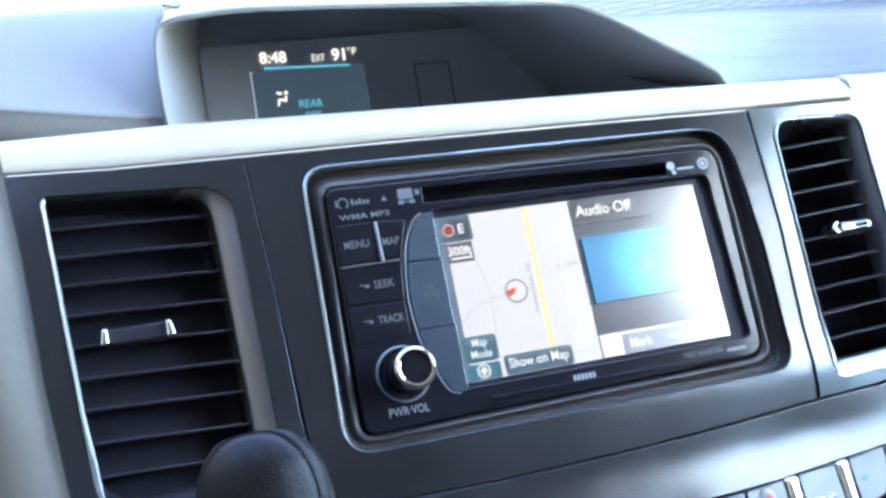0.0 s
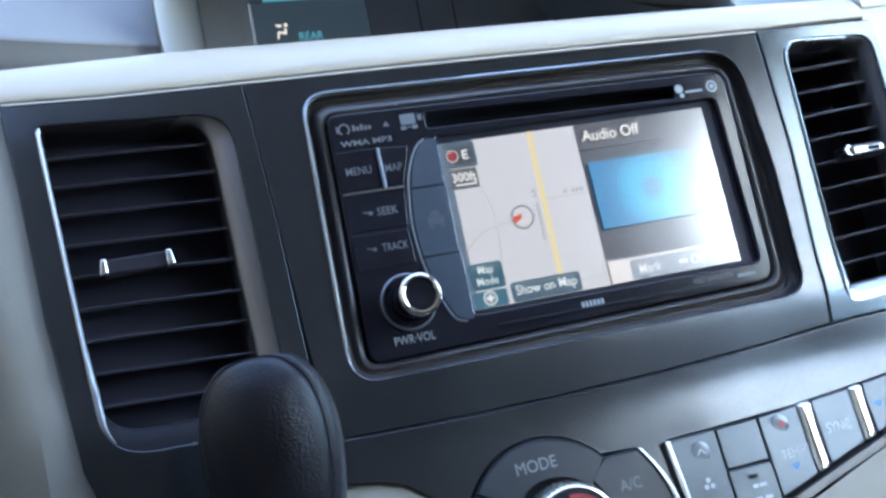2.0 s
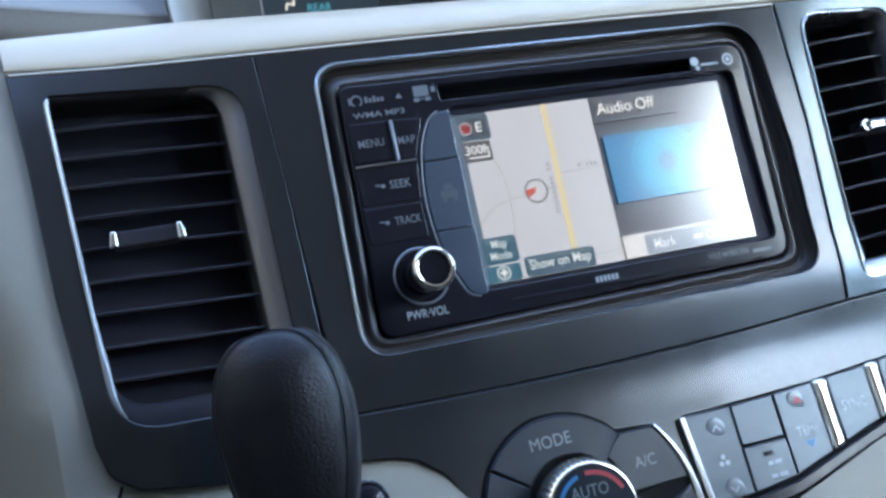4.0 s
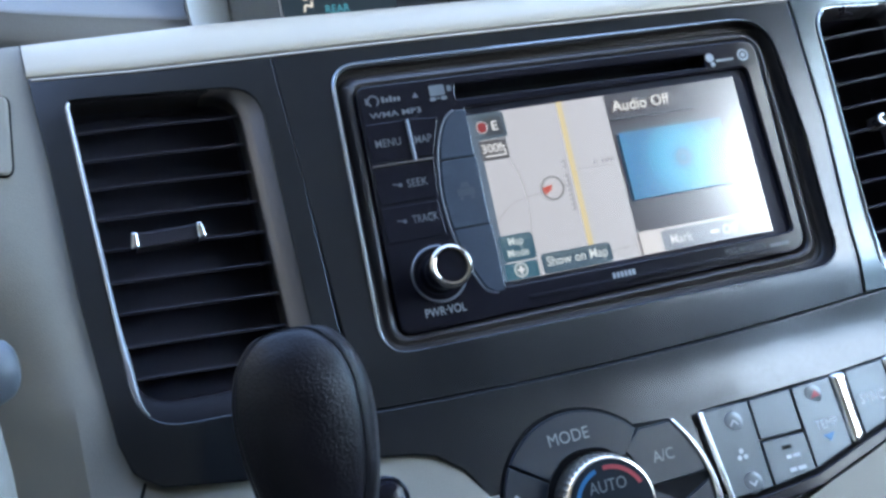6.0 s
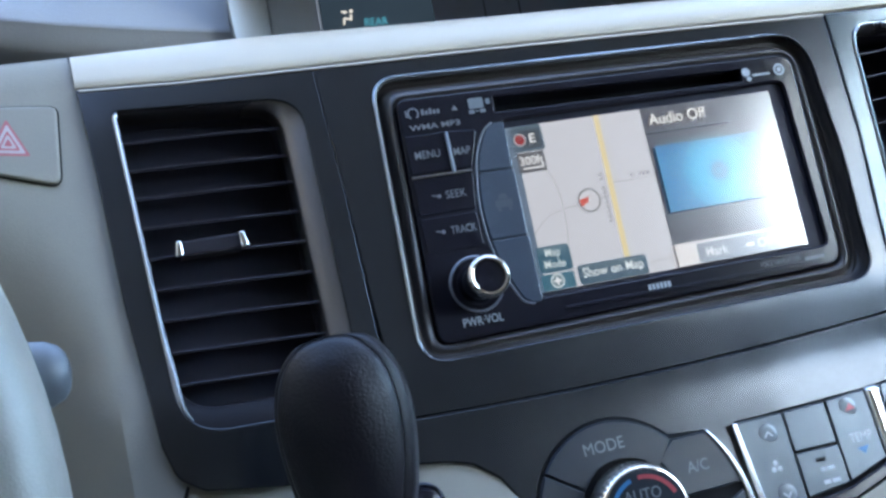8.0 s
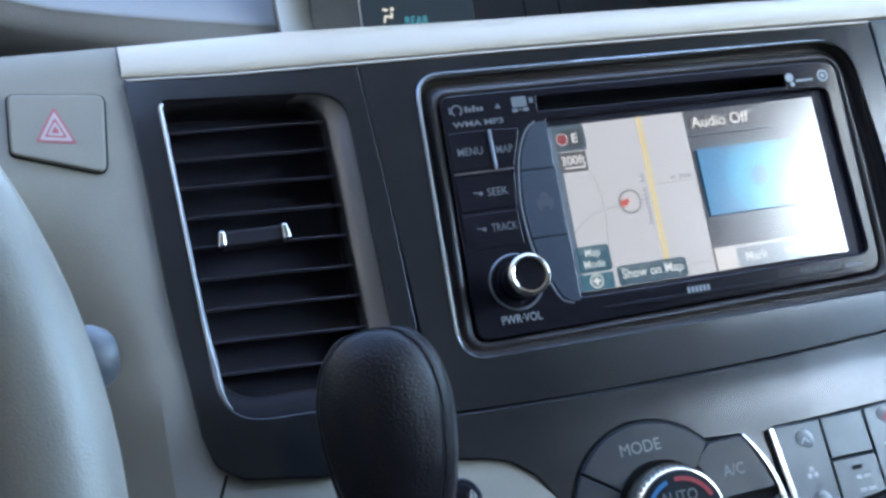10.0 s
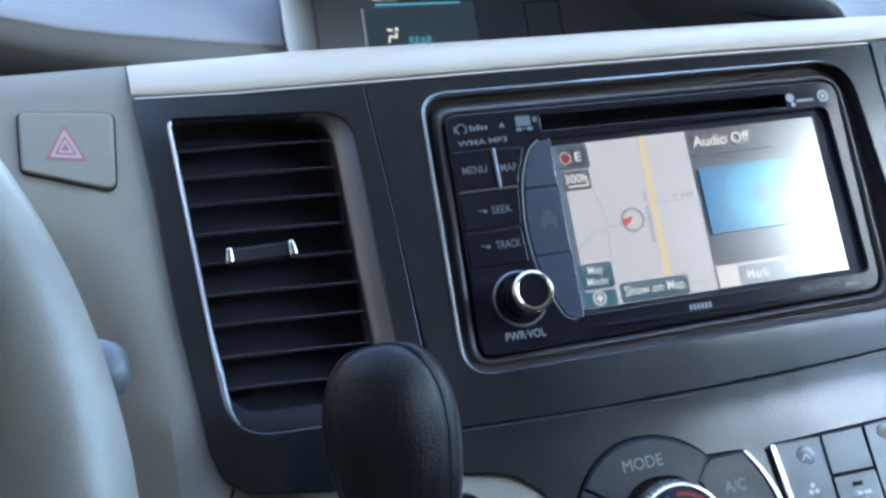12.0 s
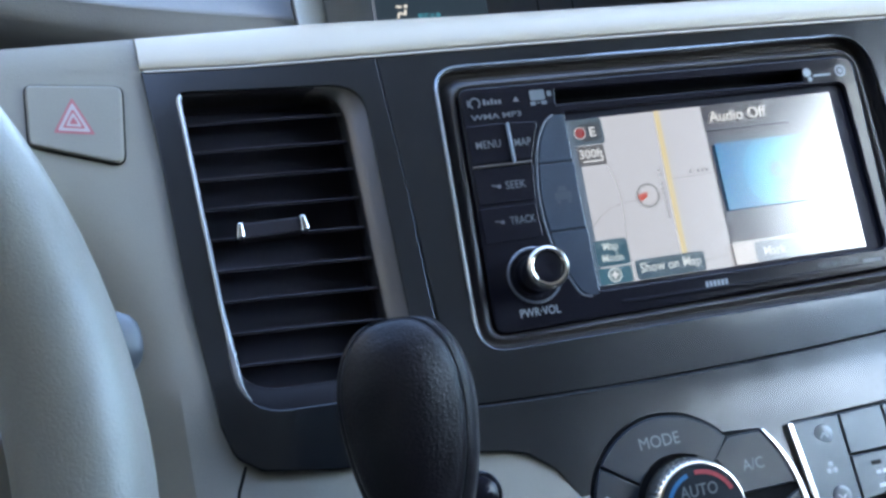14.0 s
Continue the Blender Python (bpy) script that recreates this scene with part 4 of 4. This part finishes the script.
part("radio_mark", bm, M_DIMINK, unit)
bm = bmesh.new()
sheet(bm, [(-0.922, 0.492), (-0.892, 0.49), (-0.905, 0.515)], (), H0 - 0.004, flat, 0)
part("eject_symbol", bm, M_DIMINK, unit)
bm = bmesh.new()
sheet(bm, rpoly(rect(-0.838, 0.486, -0.767, 0.535), 0.008), (), H0 - 0.004, flat, 0)
sheet(bm, rpoly(rect(-0.842, 0.464, -0.815, 0.481), 0.003), (), H0 - 0.004, flat, 0)
sheet(bm, rpoly(rect(-0.79, 0.464, -0.763, 0.481), 0.003), (), H0 - 0.004, flat, 0)
sheet(bm, rect(-0.81, 0.471, -0.795, 0.477), (), H0 - 0.004, flat, 0)
sheet(bm, rect(-0.755, 0.50, -0.735, 0.525), (), H0 - 0.004, flat, 0)
part("disc_symbol", bm, mat("steel_print", (0.11, 0.125, 0.14), 0.5, vary=0), unit)
bm = bmesh.new()
sheet(bm, circle(0.575, 0.482, 0.022, 20), (), H0 - 0.004, flat, 0)
sheet(bm, circle(0.585, 0.448, 0.012, 14), (), H0 - 0.004, flat, 0)
sheet(bm, rect(0.605, 0.458, 0.70, 0.468), (), H0 - 0.004, flat, 0)
sheet(bm, arc_band(0.755, 0.475, 0.02, 0.03, 0, 359), (), H0 - 0.004, flat, 0)
sheet(bm, circle(0.755, 0.475, 0.012, 14), (), H0 - 0.004, flat, 0)
part("music_mark", bm, mat("silver_print", (0.26, 0.28, 0.30), 0.5, vary=0), unit)

for x, z, name in ((-1.075, 0.113, "seek_key"), (-1.09, -0.047, "track_key")):
    bm = bmesh.new()
    sheet(bm, [(x - 0.022, z + 0.010), (x + 0.005, z + 0.005), (x + 0.005, z - 0.001), (x - 0.022, z + 0.005)], (), HK, flat, 0)
    sheet(bm, circle(x + 0.012, z, 0.009, 12), (), HK, flat, 0)
    part("arrow_symbol", bm, M_DIMINK, hard[name])

# volume knob
KX, KZ = -0.978, -0.295
knob = part("volume_knob", turned(KX, KZ, [(0.116, 0.0), (0.114, 0.010), (0.106, 0.012), (0.098, 0.006), (0.088, 0.008), (0.084, 0.02), (0.080, 0.18), (0.07, 0.19)], H0), M_GLOSS, unit, "gloss black volume knob")
# darker warm chrome than the dial ring
part("knob_ring", turned(KX, KZ, [(0.081, 0.150), (0.088, 0.156), (0.0935, 0.166), (0.095, 0.178), (0.093, 0.190), (0.087, 0.199), (0.079, 0.203), (0.071, 0.200), (0.066, 0.192), (0.064, 0.182)], H0), mat("dull_warm_chrome", (0.62, 0.55, 0.47), 0.14, 1.0, 0.06, 700), knob, "chrome knob ring")
part("knob_cap", turned(KX, KZ, [(0.066, 0.182), (0.05, 0.186), (0.025, 0.183), (0.0005, 0.181)], H0), M_GLOSS, knob)
part("knob_base_ring", turned(KX, KZ, [(0.126, 0.0), (0.125, 0.008), (0.121, 0.011), (0.117, 0.009), (0.115, 0.003)], H0), mat("dim_ring", (0.22, 0.23, 0.26), 0.3, 0.6, vary=0), knob)

# ---- climate controls ----
clim = thing("climate_control", (0.0, 0.0, -1.6), "graphite climate control cluster with a dial and chrome dividers", "climate control")
CX, CZ = -0.62, -1.375
RI, RO = 0.262, 0.386


DX, DZ = -0.594, -1.386


def sector(a0, a1):
    """A curved key: its outer edge follows the dark slab, its inner edge the dial."""
    return circle(CX, CZ, RO, 24, a0, a1) + circle(DX, DZ, 0.228, 24, a1, a0)


# near-black slabs put the shadow between panel, keys and dial into colour
part("dial_shade", slab(circle(CX, CZ, 0.402, 60), -0.003, 0.05, 0.002), M_SEAM, clim, "near-black slab for the shadow round the dial")
part("cooling_shade", slab(rpoly([(-0.34, -1.10, 0.01), (-0.15, -1.112, 0.01), (-0.085, -1.21, 0.02), (-0.04, -1.34, 0.02), (-0.03, -1.5, 0.02), (-0.3, -1.6, 0.02)], 0.02), -0.005, 0.05, 0.004), M_SEAM, clim, "near-black slab for the shadow beside the dial")
mode_key = part("mode_key", slab(rpoly([(*p, 0) for p in sector(40.6, 143.8)], 0.0), -0.02, 0.07, 0.007), M_BUTTON, clim, "curved charcoal key")
airflow_key = part("airflow_key", slab(rpoly([(*p, 0) for p in sector(145.2, 214.8)], 0.0), -0.02, 0.07, 0.007), M_BUTTON, clim, "curved charcoal key")
part("defrost_key", slab(rpoly([(*p, 0) for p in sector(216.2, 318)], 0.0), -0.02, 0.07, 0.007), M_BUTTON, clim, "curved charcoal key")
AC_EDGE = smooth([(-0.158, -1.122), (-0.105, -1.205), (-0.068, -1.295), (-0.05, -1.38), (-0.045, -1.465), (-0.06, -1.56)], 5)
upper = [p for p in AC_EDGE if p[1] > -1.375]
low_edge = [p for p in AC_EDGE if p[1] < -1.383]
cooling_key = part("cooling_key", slab(rpoly([(*p, 0) for p in circle(CX, CZ, RI + 0.012, 10, 39.4, 1)[::-1] + circle(CX, CZ, RO + 0.01, 2, 39.9, 39.4)] + [(*p, 0) for p in upper], 0.0), -0.018, 0.07, 0.007), M_BUTTON, clim, "charcoal key")
part("rear_key", slab(rpoly([(*p, 0) for p in circle(CX, CZ, RI + 0.012, 10, -1, -40)[::-1]] + [(*p, 0) for p in low_edge[::-1]], 0.0), -0.018, 0.07, 0.007), M_BUTTON, clim, "charcoal key")


def ribbon(path, w0, w1, height, r):
    """A raised strip along a curve, of changing width."""
    left, right = [], []
    for i, p in enumerate(path):
        a, b = Vector(path[max(i - 1, 0)]), Vector(path[min(i + 1, len(path) - 1)])
        d = (b - a).normalized()
        w = w0 + (w1 - w0) * i / (len(path) - 1)
        left.append((p[0], p[1]))
        right.append((p[0] - d.y * w, p[1] + d.x * w))
    return slab(rpoly([(*p, 0) for p in left + right[::-1]], 0), height, 0.06, r)


part("chrome_edge", ribbon([(x + 0.006, z) for x, z in AC_EDGE], 0.012, 0.036, -0.024, 0.006), M_CHROME, clim, "bright chrome edge")
letters("mode_lettering", "MODE", -0.643, -1.088, 0.052, 0.19, M_SOFTINK, mode_key, -0.024, S, 0.0, 1)
letters("cooling_lettering", "A/C", -0.235, -1.255, 0.05, 0.105, M_SOFTINK, cooling_key, -0.022, S, 0.0)
bm = bmesh.new()
sheet(bm, [(-0.985, -1.31), (-0.94, -1.265), (-0.925, -1.285), (-0.96, -1.32)], (), -0.024, S, 0)
part("airflow_symbol", bm, M_INK, airflow_key)
DY = S(CX, CZ)
# the dial's base is near-black to stand for the shade round its ring
dial = part("dial", turned(DX, DZ, [(0.236, -0.05), (0.234, 0.002), (0.230, 0.002), (0.222, -0.06), (0.20, -0.06), (0.196, 0.02)], DY), M_SEAM, clim, "round temperature dial, its base coloured black for shade")
bm = bmesh.new()
rings = []
for r, h in ((0.196, -0.02), (0.206, 0.03), (0.213, 0.05), (0.2155, 0.07), (0.2145, 0.09), (0.211, 0.11), (0.206, 0.13), (0.200, 0.147), (0.194, 0.159), (0.188, 0.166), (0.183, 0.166)):
    wave = 0.0022 if 0.04 < h < 0.15 else 0.0
    rings.append([(DX + (r + wave * math.cos(48 * a)) * math.cos(a), DY - h, DZ + (r + wave * math.cos(48 * a)) * math.sin(a)) for a in (2 * math.pi * k / 288 for k in range(288))])
loft(bm, rings)
part("dial_ring", bm, M_GOLD, dial, "fluted warm chrome dial ring", 60)
part("dial_cap", turned(DX, DZ, [(0.185, 0.160), (0.179, 0.167), (0.14, 0.169), (0.08, 0.170), (0.0005, 0.170)], DY), M_BUTTON, dial)


def dial_face(x, z):
    return DY - 0.1725


letters("dial_lettering", "AUTO", -0.60, -1.306, 0.05, 0.165, M_SOFTINK, dial, 0, dial_face)
bm = bmesh.new()
sheet(bm, arc_band(DX, DZ, 0.142, 0.160, 24, 94), (), 0, dial_face, 0)
part("red_arc", bm, M_RED, dial, "red warm mark")
bm = bmesh.new()
sheet(bm, arc_band(DX, DZ, 0.142, 0.160, 107, 175), (), 0, dial_face, 0)
part("blue_arc", bm, M_BLUE, dial, "blue cool mark")


def low(x):
    return lerp([(-0.05, -1.52), (0.21, -1.515), (0.48, -1.485), (0.73, -1.412), (1.02, -1.333), (1.35, -1.245), (1.7, -1.14)], x)


def top(x):
    return lerp([(-0.02, -1.119), (0.245, -1.118), (0.474, -1.112), (0.7, -1.097), (1.005, -1.077), (1.206, -1.057), (1.7, -1.02)], x)


def key(name, x0, x1, z0=None, z1=None, material=None, label="pewter-grey key"):
    pts = [(x0, z0 if z0 is not None else low(x0) + 0.01), (x1, z0 if z0 is not None else low(x1) + 0.01), (x1, z1 if z1 is not None else top(x1)), (x0, z1 if z1 is not None else top(x0))]
    return part(name, slab(rpoly(pts, 0.012, 4), -0.022, 0.07, 0.005), material or M_SILVERBTN, clim, label)


# another near-black slab for the shade in the gaps between the keys
part("key_shade", slab(rpoly([(0.004, top(0) + 0.008), (0.7, top(0.7) + 0.008), (1.7, top(1.7) + 0.008), (1.7, low(1.7) - 0.05), (1.02, low(1.02) - 0.05), (0.48, low(0.48) - 0.055), (0.03, low(0) - 0.05)], 0.01), -0.004, 0.05, 0.006), M_SEAM, clim, "near-black slab for the shadow round the keys")
part("chrome_edge", slab(rpoly([(-0.018, top(0)), (0.006, top(0)), (0.045, -1.52), (0.015, -1.52)], 0.006), -0.03, 0.06, 0.006), M_CHROME, clim, "bright chrome edge")
fan_key = key("fan_key", 0.012, 0.243)
key("blank_key", 0.251, 0.472, -1.297, None)
minus_key = key("minus_key", 0.251, 0.476, None, -1.307)
warm_key = key("temperature_key", 0.482, 0.698)
part("chrome_bar", slab(rpoly([(0.704, low(0.704)), (0.778, low(0.778)), (0.783, top(0.78) + 0.006), (0.702, top(0.7) + 0.006)], 0.02), -0.04, 0.07, 0.03), M_CHROME, clim, "bright chrome divider")
sync_key = key("sync_key", 0.787, 1.004)
part("chrome_bar", slab(rpoly([(1.01, low(1.01)), (1.078, low(1.078)), (1.083, top(1.08) + 0.006), (1.008, top(1.0) + 0.006)], 0.02), -0.04, 0.07, 0.03), M_CHROME, clim, "bright chrome divider")
far_key = key("temperature_key", 1.09, 1.30)
key("blank_key", 1.31, 1.52)
bm = slab(rpoly([(x, low(x) - 0.012) for x in (0.0, 0.21, 0.48, 0.73, 1.02, 1.35, 1.7)] + [(x, low(x) - 0.07) for x in (1.7, 1.35, 1.02, 0.73, 0.48, 0.21, 0.0)], 0.0), -0.018, 0.05, 0.010)
part("lower_rail", bm, M_GLOSS, clim, "black lower rail")
INKS = -0.0236
letters("temperature_lettering", "TEMP", 0.602, -1.297, 0.042, 0.12, M_PALE, warm_key, INKS, S)
letters("sync_lettering", "SYNC", 0.889, -1.232, 0.048, 0.135, M_PALE, sync_key, INKS, S)
bars("minus_symbol", [(0.337, -1.363, 0.389, -1.344)], M_SEAM, minus_key, INKS, S)
bars("key_lettering", [(0.348, -1.404, 0.375, -1.388), (0.382, -1.404, 0.42, -1.388), (0.345, -1.462, 0.38, -1.444), (0.388, -1.462, 0.43, -1.444)], mat("pewter_print", (0.42, 0.45, 0.48), 0.5, vary=0), minus_key, INKS, S)


def dimple(x, z, owner):
    return part("dimple", turned(x, z, [(0.047, 0.018), (0.046, 0.0225), (0.042, 0.0245), (0.03, 0.0258), (0.0005, 0.0262)], S(x, z)), M_DIMPLE, owner, "round satin dimple")


for x, z, up in ((0.144, -1.197, 1), (0.151, -1.465, -1)):
    bm = bmesh.new()
    for sx in (-1, 1):
        sheet(bm, [(x, z + up * 0.016), (x + sx * 0.024, z - up * 0.010), (x + sx * 0.017, z - up * 0.014), (x, z + up * 0.006)], (), -0.0275, S, 0)
    part("chevron_symbol", bm, M_PALE, fan_key)
bm = bmesh.new()
for a in (90, 210, 330):
    sheet(bm, circle(0.138 + 0.018 * math.cos(radians(a)), -1.34 + 0.018 * math.sin(radians(a)), 0.012, 10), (), INKS, S, 0)
part("fan_symbol", bm, M_PALE, fan_key)
dimple(0.144, -1.197, fan_key)
dimple(0.151, -1.465, fan_key)
dimple(0.583, -1.163, warm_key)
bm = bmesh.new()
sheet(bm, [(0.563, -1.176), (0.618, -1.17), (0.592, -1.14)], (), INKS - 0.006, S, 0)
part("warmer_symbol", bm, M_RED, warm_key)
for x, owner in ((0.597, warm_key), (1.146, far_key)):
    bm = bmesh.new()
    sheet(bm, [(x - 0.03, -1.345 + (0.18 if x > 1 else 0)), (x, -1.375 + (0.18 if x > 1 else 0)), (x + 0.03, -1.34 + (0.18 if x > 1 else 0))], (), INKS, S, 0)
    part("cooler_symbol", bm, M_BLUE, owner)

# ---- hazard switch ----
haz = thing("hazard_switch", (-2.8, 0.1, 0.45), "pale grey hazard light switch with a red triangle", "switch")
HZ = [(-3.0, 0.56, 0.04), (-2.615, 0.415, 0.05), (-2.578, 0.81, 0.05), (-2.99, 0.86, 0.04)]
part("switch_gap", slab(rpoly(HZ, n=6), 0.024, 0.05, 0.004), M_SEAM, haz)
part("switch_cap", slab(inset(rpoly(HZ, n=6), 0.008), 0.005, 0.06, 0.012), M_DASH, haz)


def triangle(name, s, material, off):
    c = Vector((-2.803, 0.648))
    pts = [c + Vector((Vector(p) - c) * s) for p in ((-2.888, 0.608), (-2.722, 0.578), (-2.798, 0.768))]
    bm = bmesh.new()
    sheet(bm, rpoly([tuple(p) for p in pts], 0.006, 3), (), off, S, 0)
    part(name, bm, material, haz)


M_HRED = mat("hazard_red", (0.34, 0.09, 0.10), 0.5, vary=0)
M_HWHITE = mat("hazard_white", (0.38, 0.32, 0.31), 0.5, vary=0)
for k, (s, m) in enumerate(((1.0, M_HRED), (0.80, M_HWHITE), (0.55, M_HRED), (0.40, M_HWHITE), (0.22, M_HRED))):
    triangle("triangle_mark", s, m, 0.003 - 0.0015 * k)

# ---- power socket ----
sock = thing("power_socket", (-1.46, -0.1, -1.3), "round gloss black power socket set in the grey console", "socket")
sy = dash_face(-1.47, -1.165)
part("rim", turned(-1.47, -1.165, [(0.098, -0.02), (0.097, 0.012), (0.088, 0.02), (0.082, 0.014), (0.08, 0.0)], sy), M_GLOSS, sock, "gloss black rim")
part("cap", turned(-1.47, -1.165, [(0.082, 0.0), (0.08, 0.03), (0.066, 0.055), (0.04, 0.066), (0.0005, 0.07)], sy), M_GLOSS, sock, "domed gloss black cap")

# console seam beside the panel
bm = bmesh.new()
tube(bm, [(x, dash_face(x, z) - 0.001, z) for x, z in smooth([(-2.35, -0.895), (-2.375, -0.95), (-2.40, -1.02), (-2.42, -1.2)], 4)], 0.006, 6)
part("console_seam", bm, M_SEAM, dash)

# ---- gear lever ----
gear = thing("gear_lever", (-1.77, -0.66, -3.0), "black leather gear knob with a stitched side seam on its lever", "gear lever")
PROFILE = smooth([(0.0, -0.478), (0.08, -0.481), (0.15, -0.507), (0.212, -0.59), (0.244, -0.70), (0.250, -0.80), (0.243, -0.90), (0.229, -1.0), (0.208, -1.09), (0.172, -1.2), (0.125, -1.32)], 4)
GX, GY = -1.784, -0.66


def gear_point(w, z, a, grow=0.0):
    w += grow
    return (GX + w * math.cos(a), GY - 0.075 * (z + 0.8) + 0.84 * w * math.sin(a), z)


TURN, SEAM = radians(-22), 0.082


def leather_ring(w, z, n=160):
    """A ring of the knob, pinched in along the seam that runs over its front half."""
    ring = []
    for k in range(n):
        a = 2 * math.pi * k / n
        d = 0.84 * w * math.sin(a) + SEAM
        g = -0.010 * math.exp(-(d / 0.011) ** 2) + 0.006 * math.exp(-((abs(d) - 0.035) / 0.025) ** 2)
        ring.append(gear_point(max(w, 0.001), z, a + TURN, g if w > 0.09 else 0.0))
    return ring


bm = bmesh.new()
loft(bm, [leather_ring(w, z) for w, z in smooth(PROFILE, 3)])
part("leather_knob", bm, M_LEATHER, gear, "grained black leather knob", 80)
side = [(w, z, math.asin(min(1, SEAM / (0.84 * w)))) for w, z in smooth(PROFILE, 3) if 0.84 * w >= SEAM]
seam = [gear_point(w, z, a + math.pi + TURN, -0.008) for w, z, a in side][::-1] + [gear_point(w, z, -a + TURN, -0.008) for w, z, a in side]
bm = bmesh.new()
tube(bm, seam, 0.005, 6)
part("seam", bm, M_SEAM, gear, "dark stitched seam")
bm = bmesh.new()
tube(bm, [(GX, -0.60, -1.25), (GX, -0.45, -2.0), (GX - 0.02, -0.3, -3.0)], 0.085, 16)
part("lever_rod", bm, M_BLACK, gear)

# ---- steering wheel and stalk ----
wheel = thing("steering_wheel", (-4.787, -1.85, -0.918), "grey leather-wrapped steering wheel", "steering wheel")
WX, WZ, WR, WM = -4.787, -0.918, 1.888, 0.172
bm = bmesh.new()
rings = []
for k in range(120):
    a = 2 * math.pi * k / 120
    ring = []
    for j in range(20):
        b = 2 * math.pi * j / 20
        r = WR + WM * math.cos(b)
        ring.append((WX + r * math.cos(a), -1.85 + 0.19 * math.sin(b), WZ + r * math.sin(a)))
    rings.append(ring)
loft(bm, rings + [rings[0]])
part("rim", bm, M_WHEEL, wheel, "smooth grey leather rim")
part("hub_pad", slab(rpoly([(WX - 0.75, WZ - 0.65), (WX + 0.75, WZ - 0.65), (WX + 0.8, WZ + 0.45), (WX - 0.8, WZ + 0.45)], 0.3, 8), -1.80, 0.5, 0.12, flat), M_WHEEL, wheel)
for sx in (-1, 1):
    bm = slab(rpoly([(WX + sx * 0.7, WZ - 0.42), (WX + sx * 1.86, WZ - 0.34), (WX + sx * 1.86, WZ + 0.16), (WX + sx * 0.7, WZ + 0.30)], 0.08, 5), -1.80, 0.2, 0.06, flat)
    part("spoke", bm, M_WHEEL, wheel)
bm = bmesh.new()
tube(bm, [(WX, -1.5, WZ), (WX, 0.4, WZ)], 0.42, 24)
part("column", bm, M_DASH, wheel, "steering column shroud")

stalk = thing("wiper_stalk", (-3.4, -1.1, -0.47), "slate-grey wiper stalk with a rounded end behind the wheel", "stalk")
bm = bmesh.new()
prof = [(-2.69, 0.001), (-2.692, 0.03), (-2.70, 0.06), (-2.72, 0.085), (-2.76, 0.105), (-2.82, 0.112), (-2.95, 0.108), (-3.05, 0.09)]
loft(bm, [[(x, -1.1 + 0.75 * r * math.sin(2 * math.pi * k / 24), -0.475 + r * math.cos(2 * math.pi * k / 24)) for k in range(24)] for x, r in prof])
part("end_cap", bm, M_STALK, stalk, "rounded slate-grey end")
bm = bmesh.new()
tube(bm, [(-3.0, -1.1, -0.475), (-3.6, -1.05, -0.55), (-4.5, -1.0, -0.8)], 0.07, 14)
part("arm", bm, M_STALK, stalk)
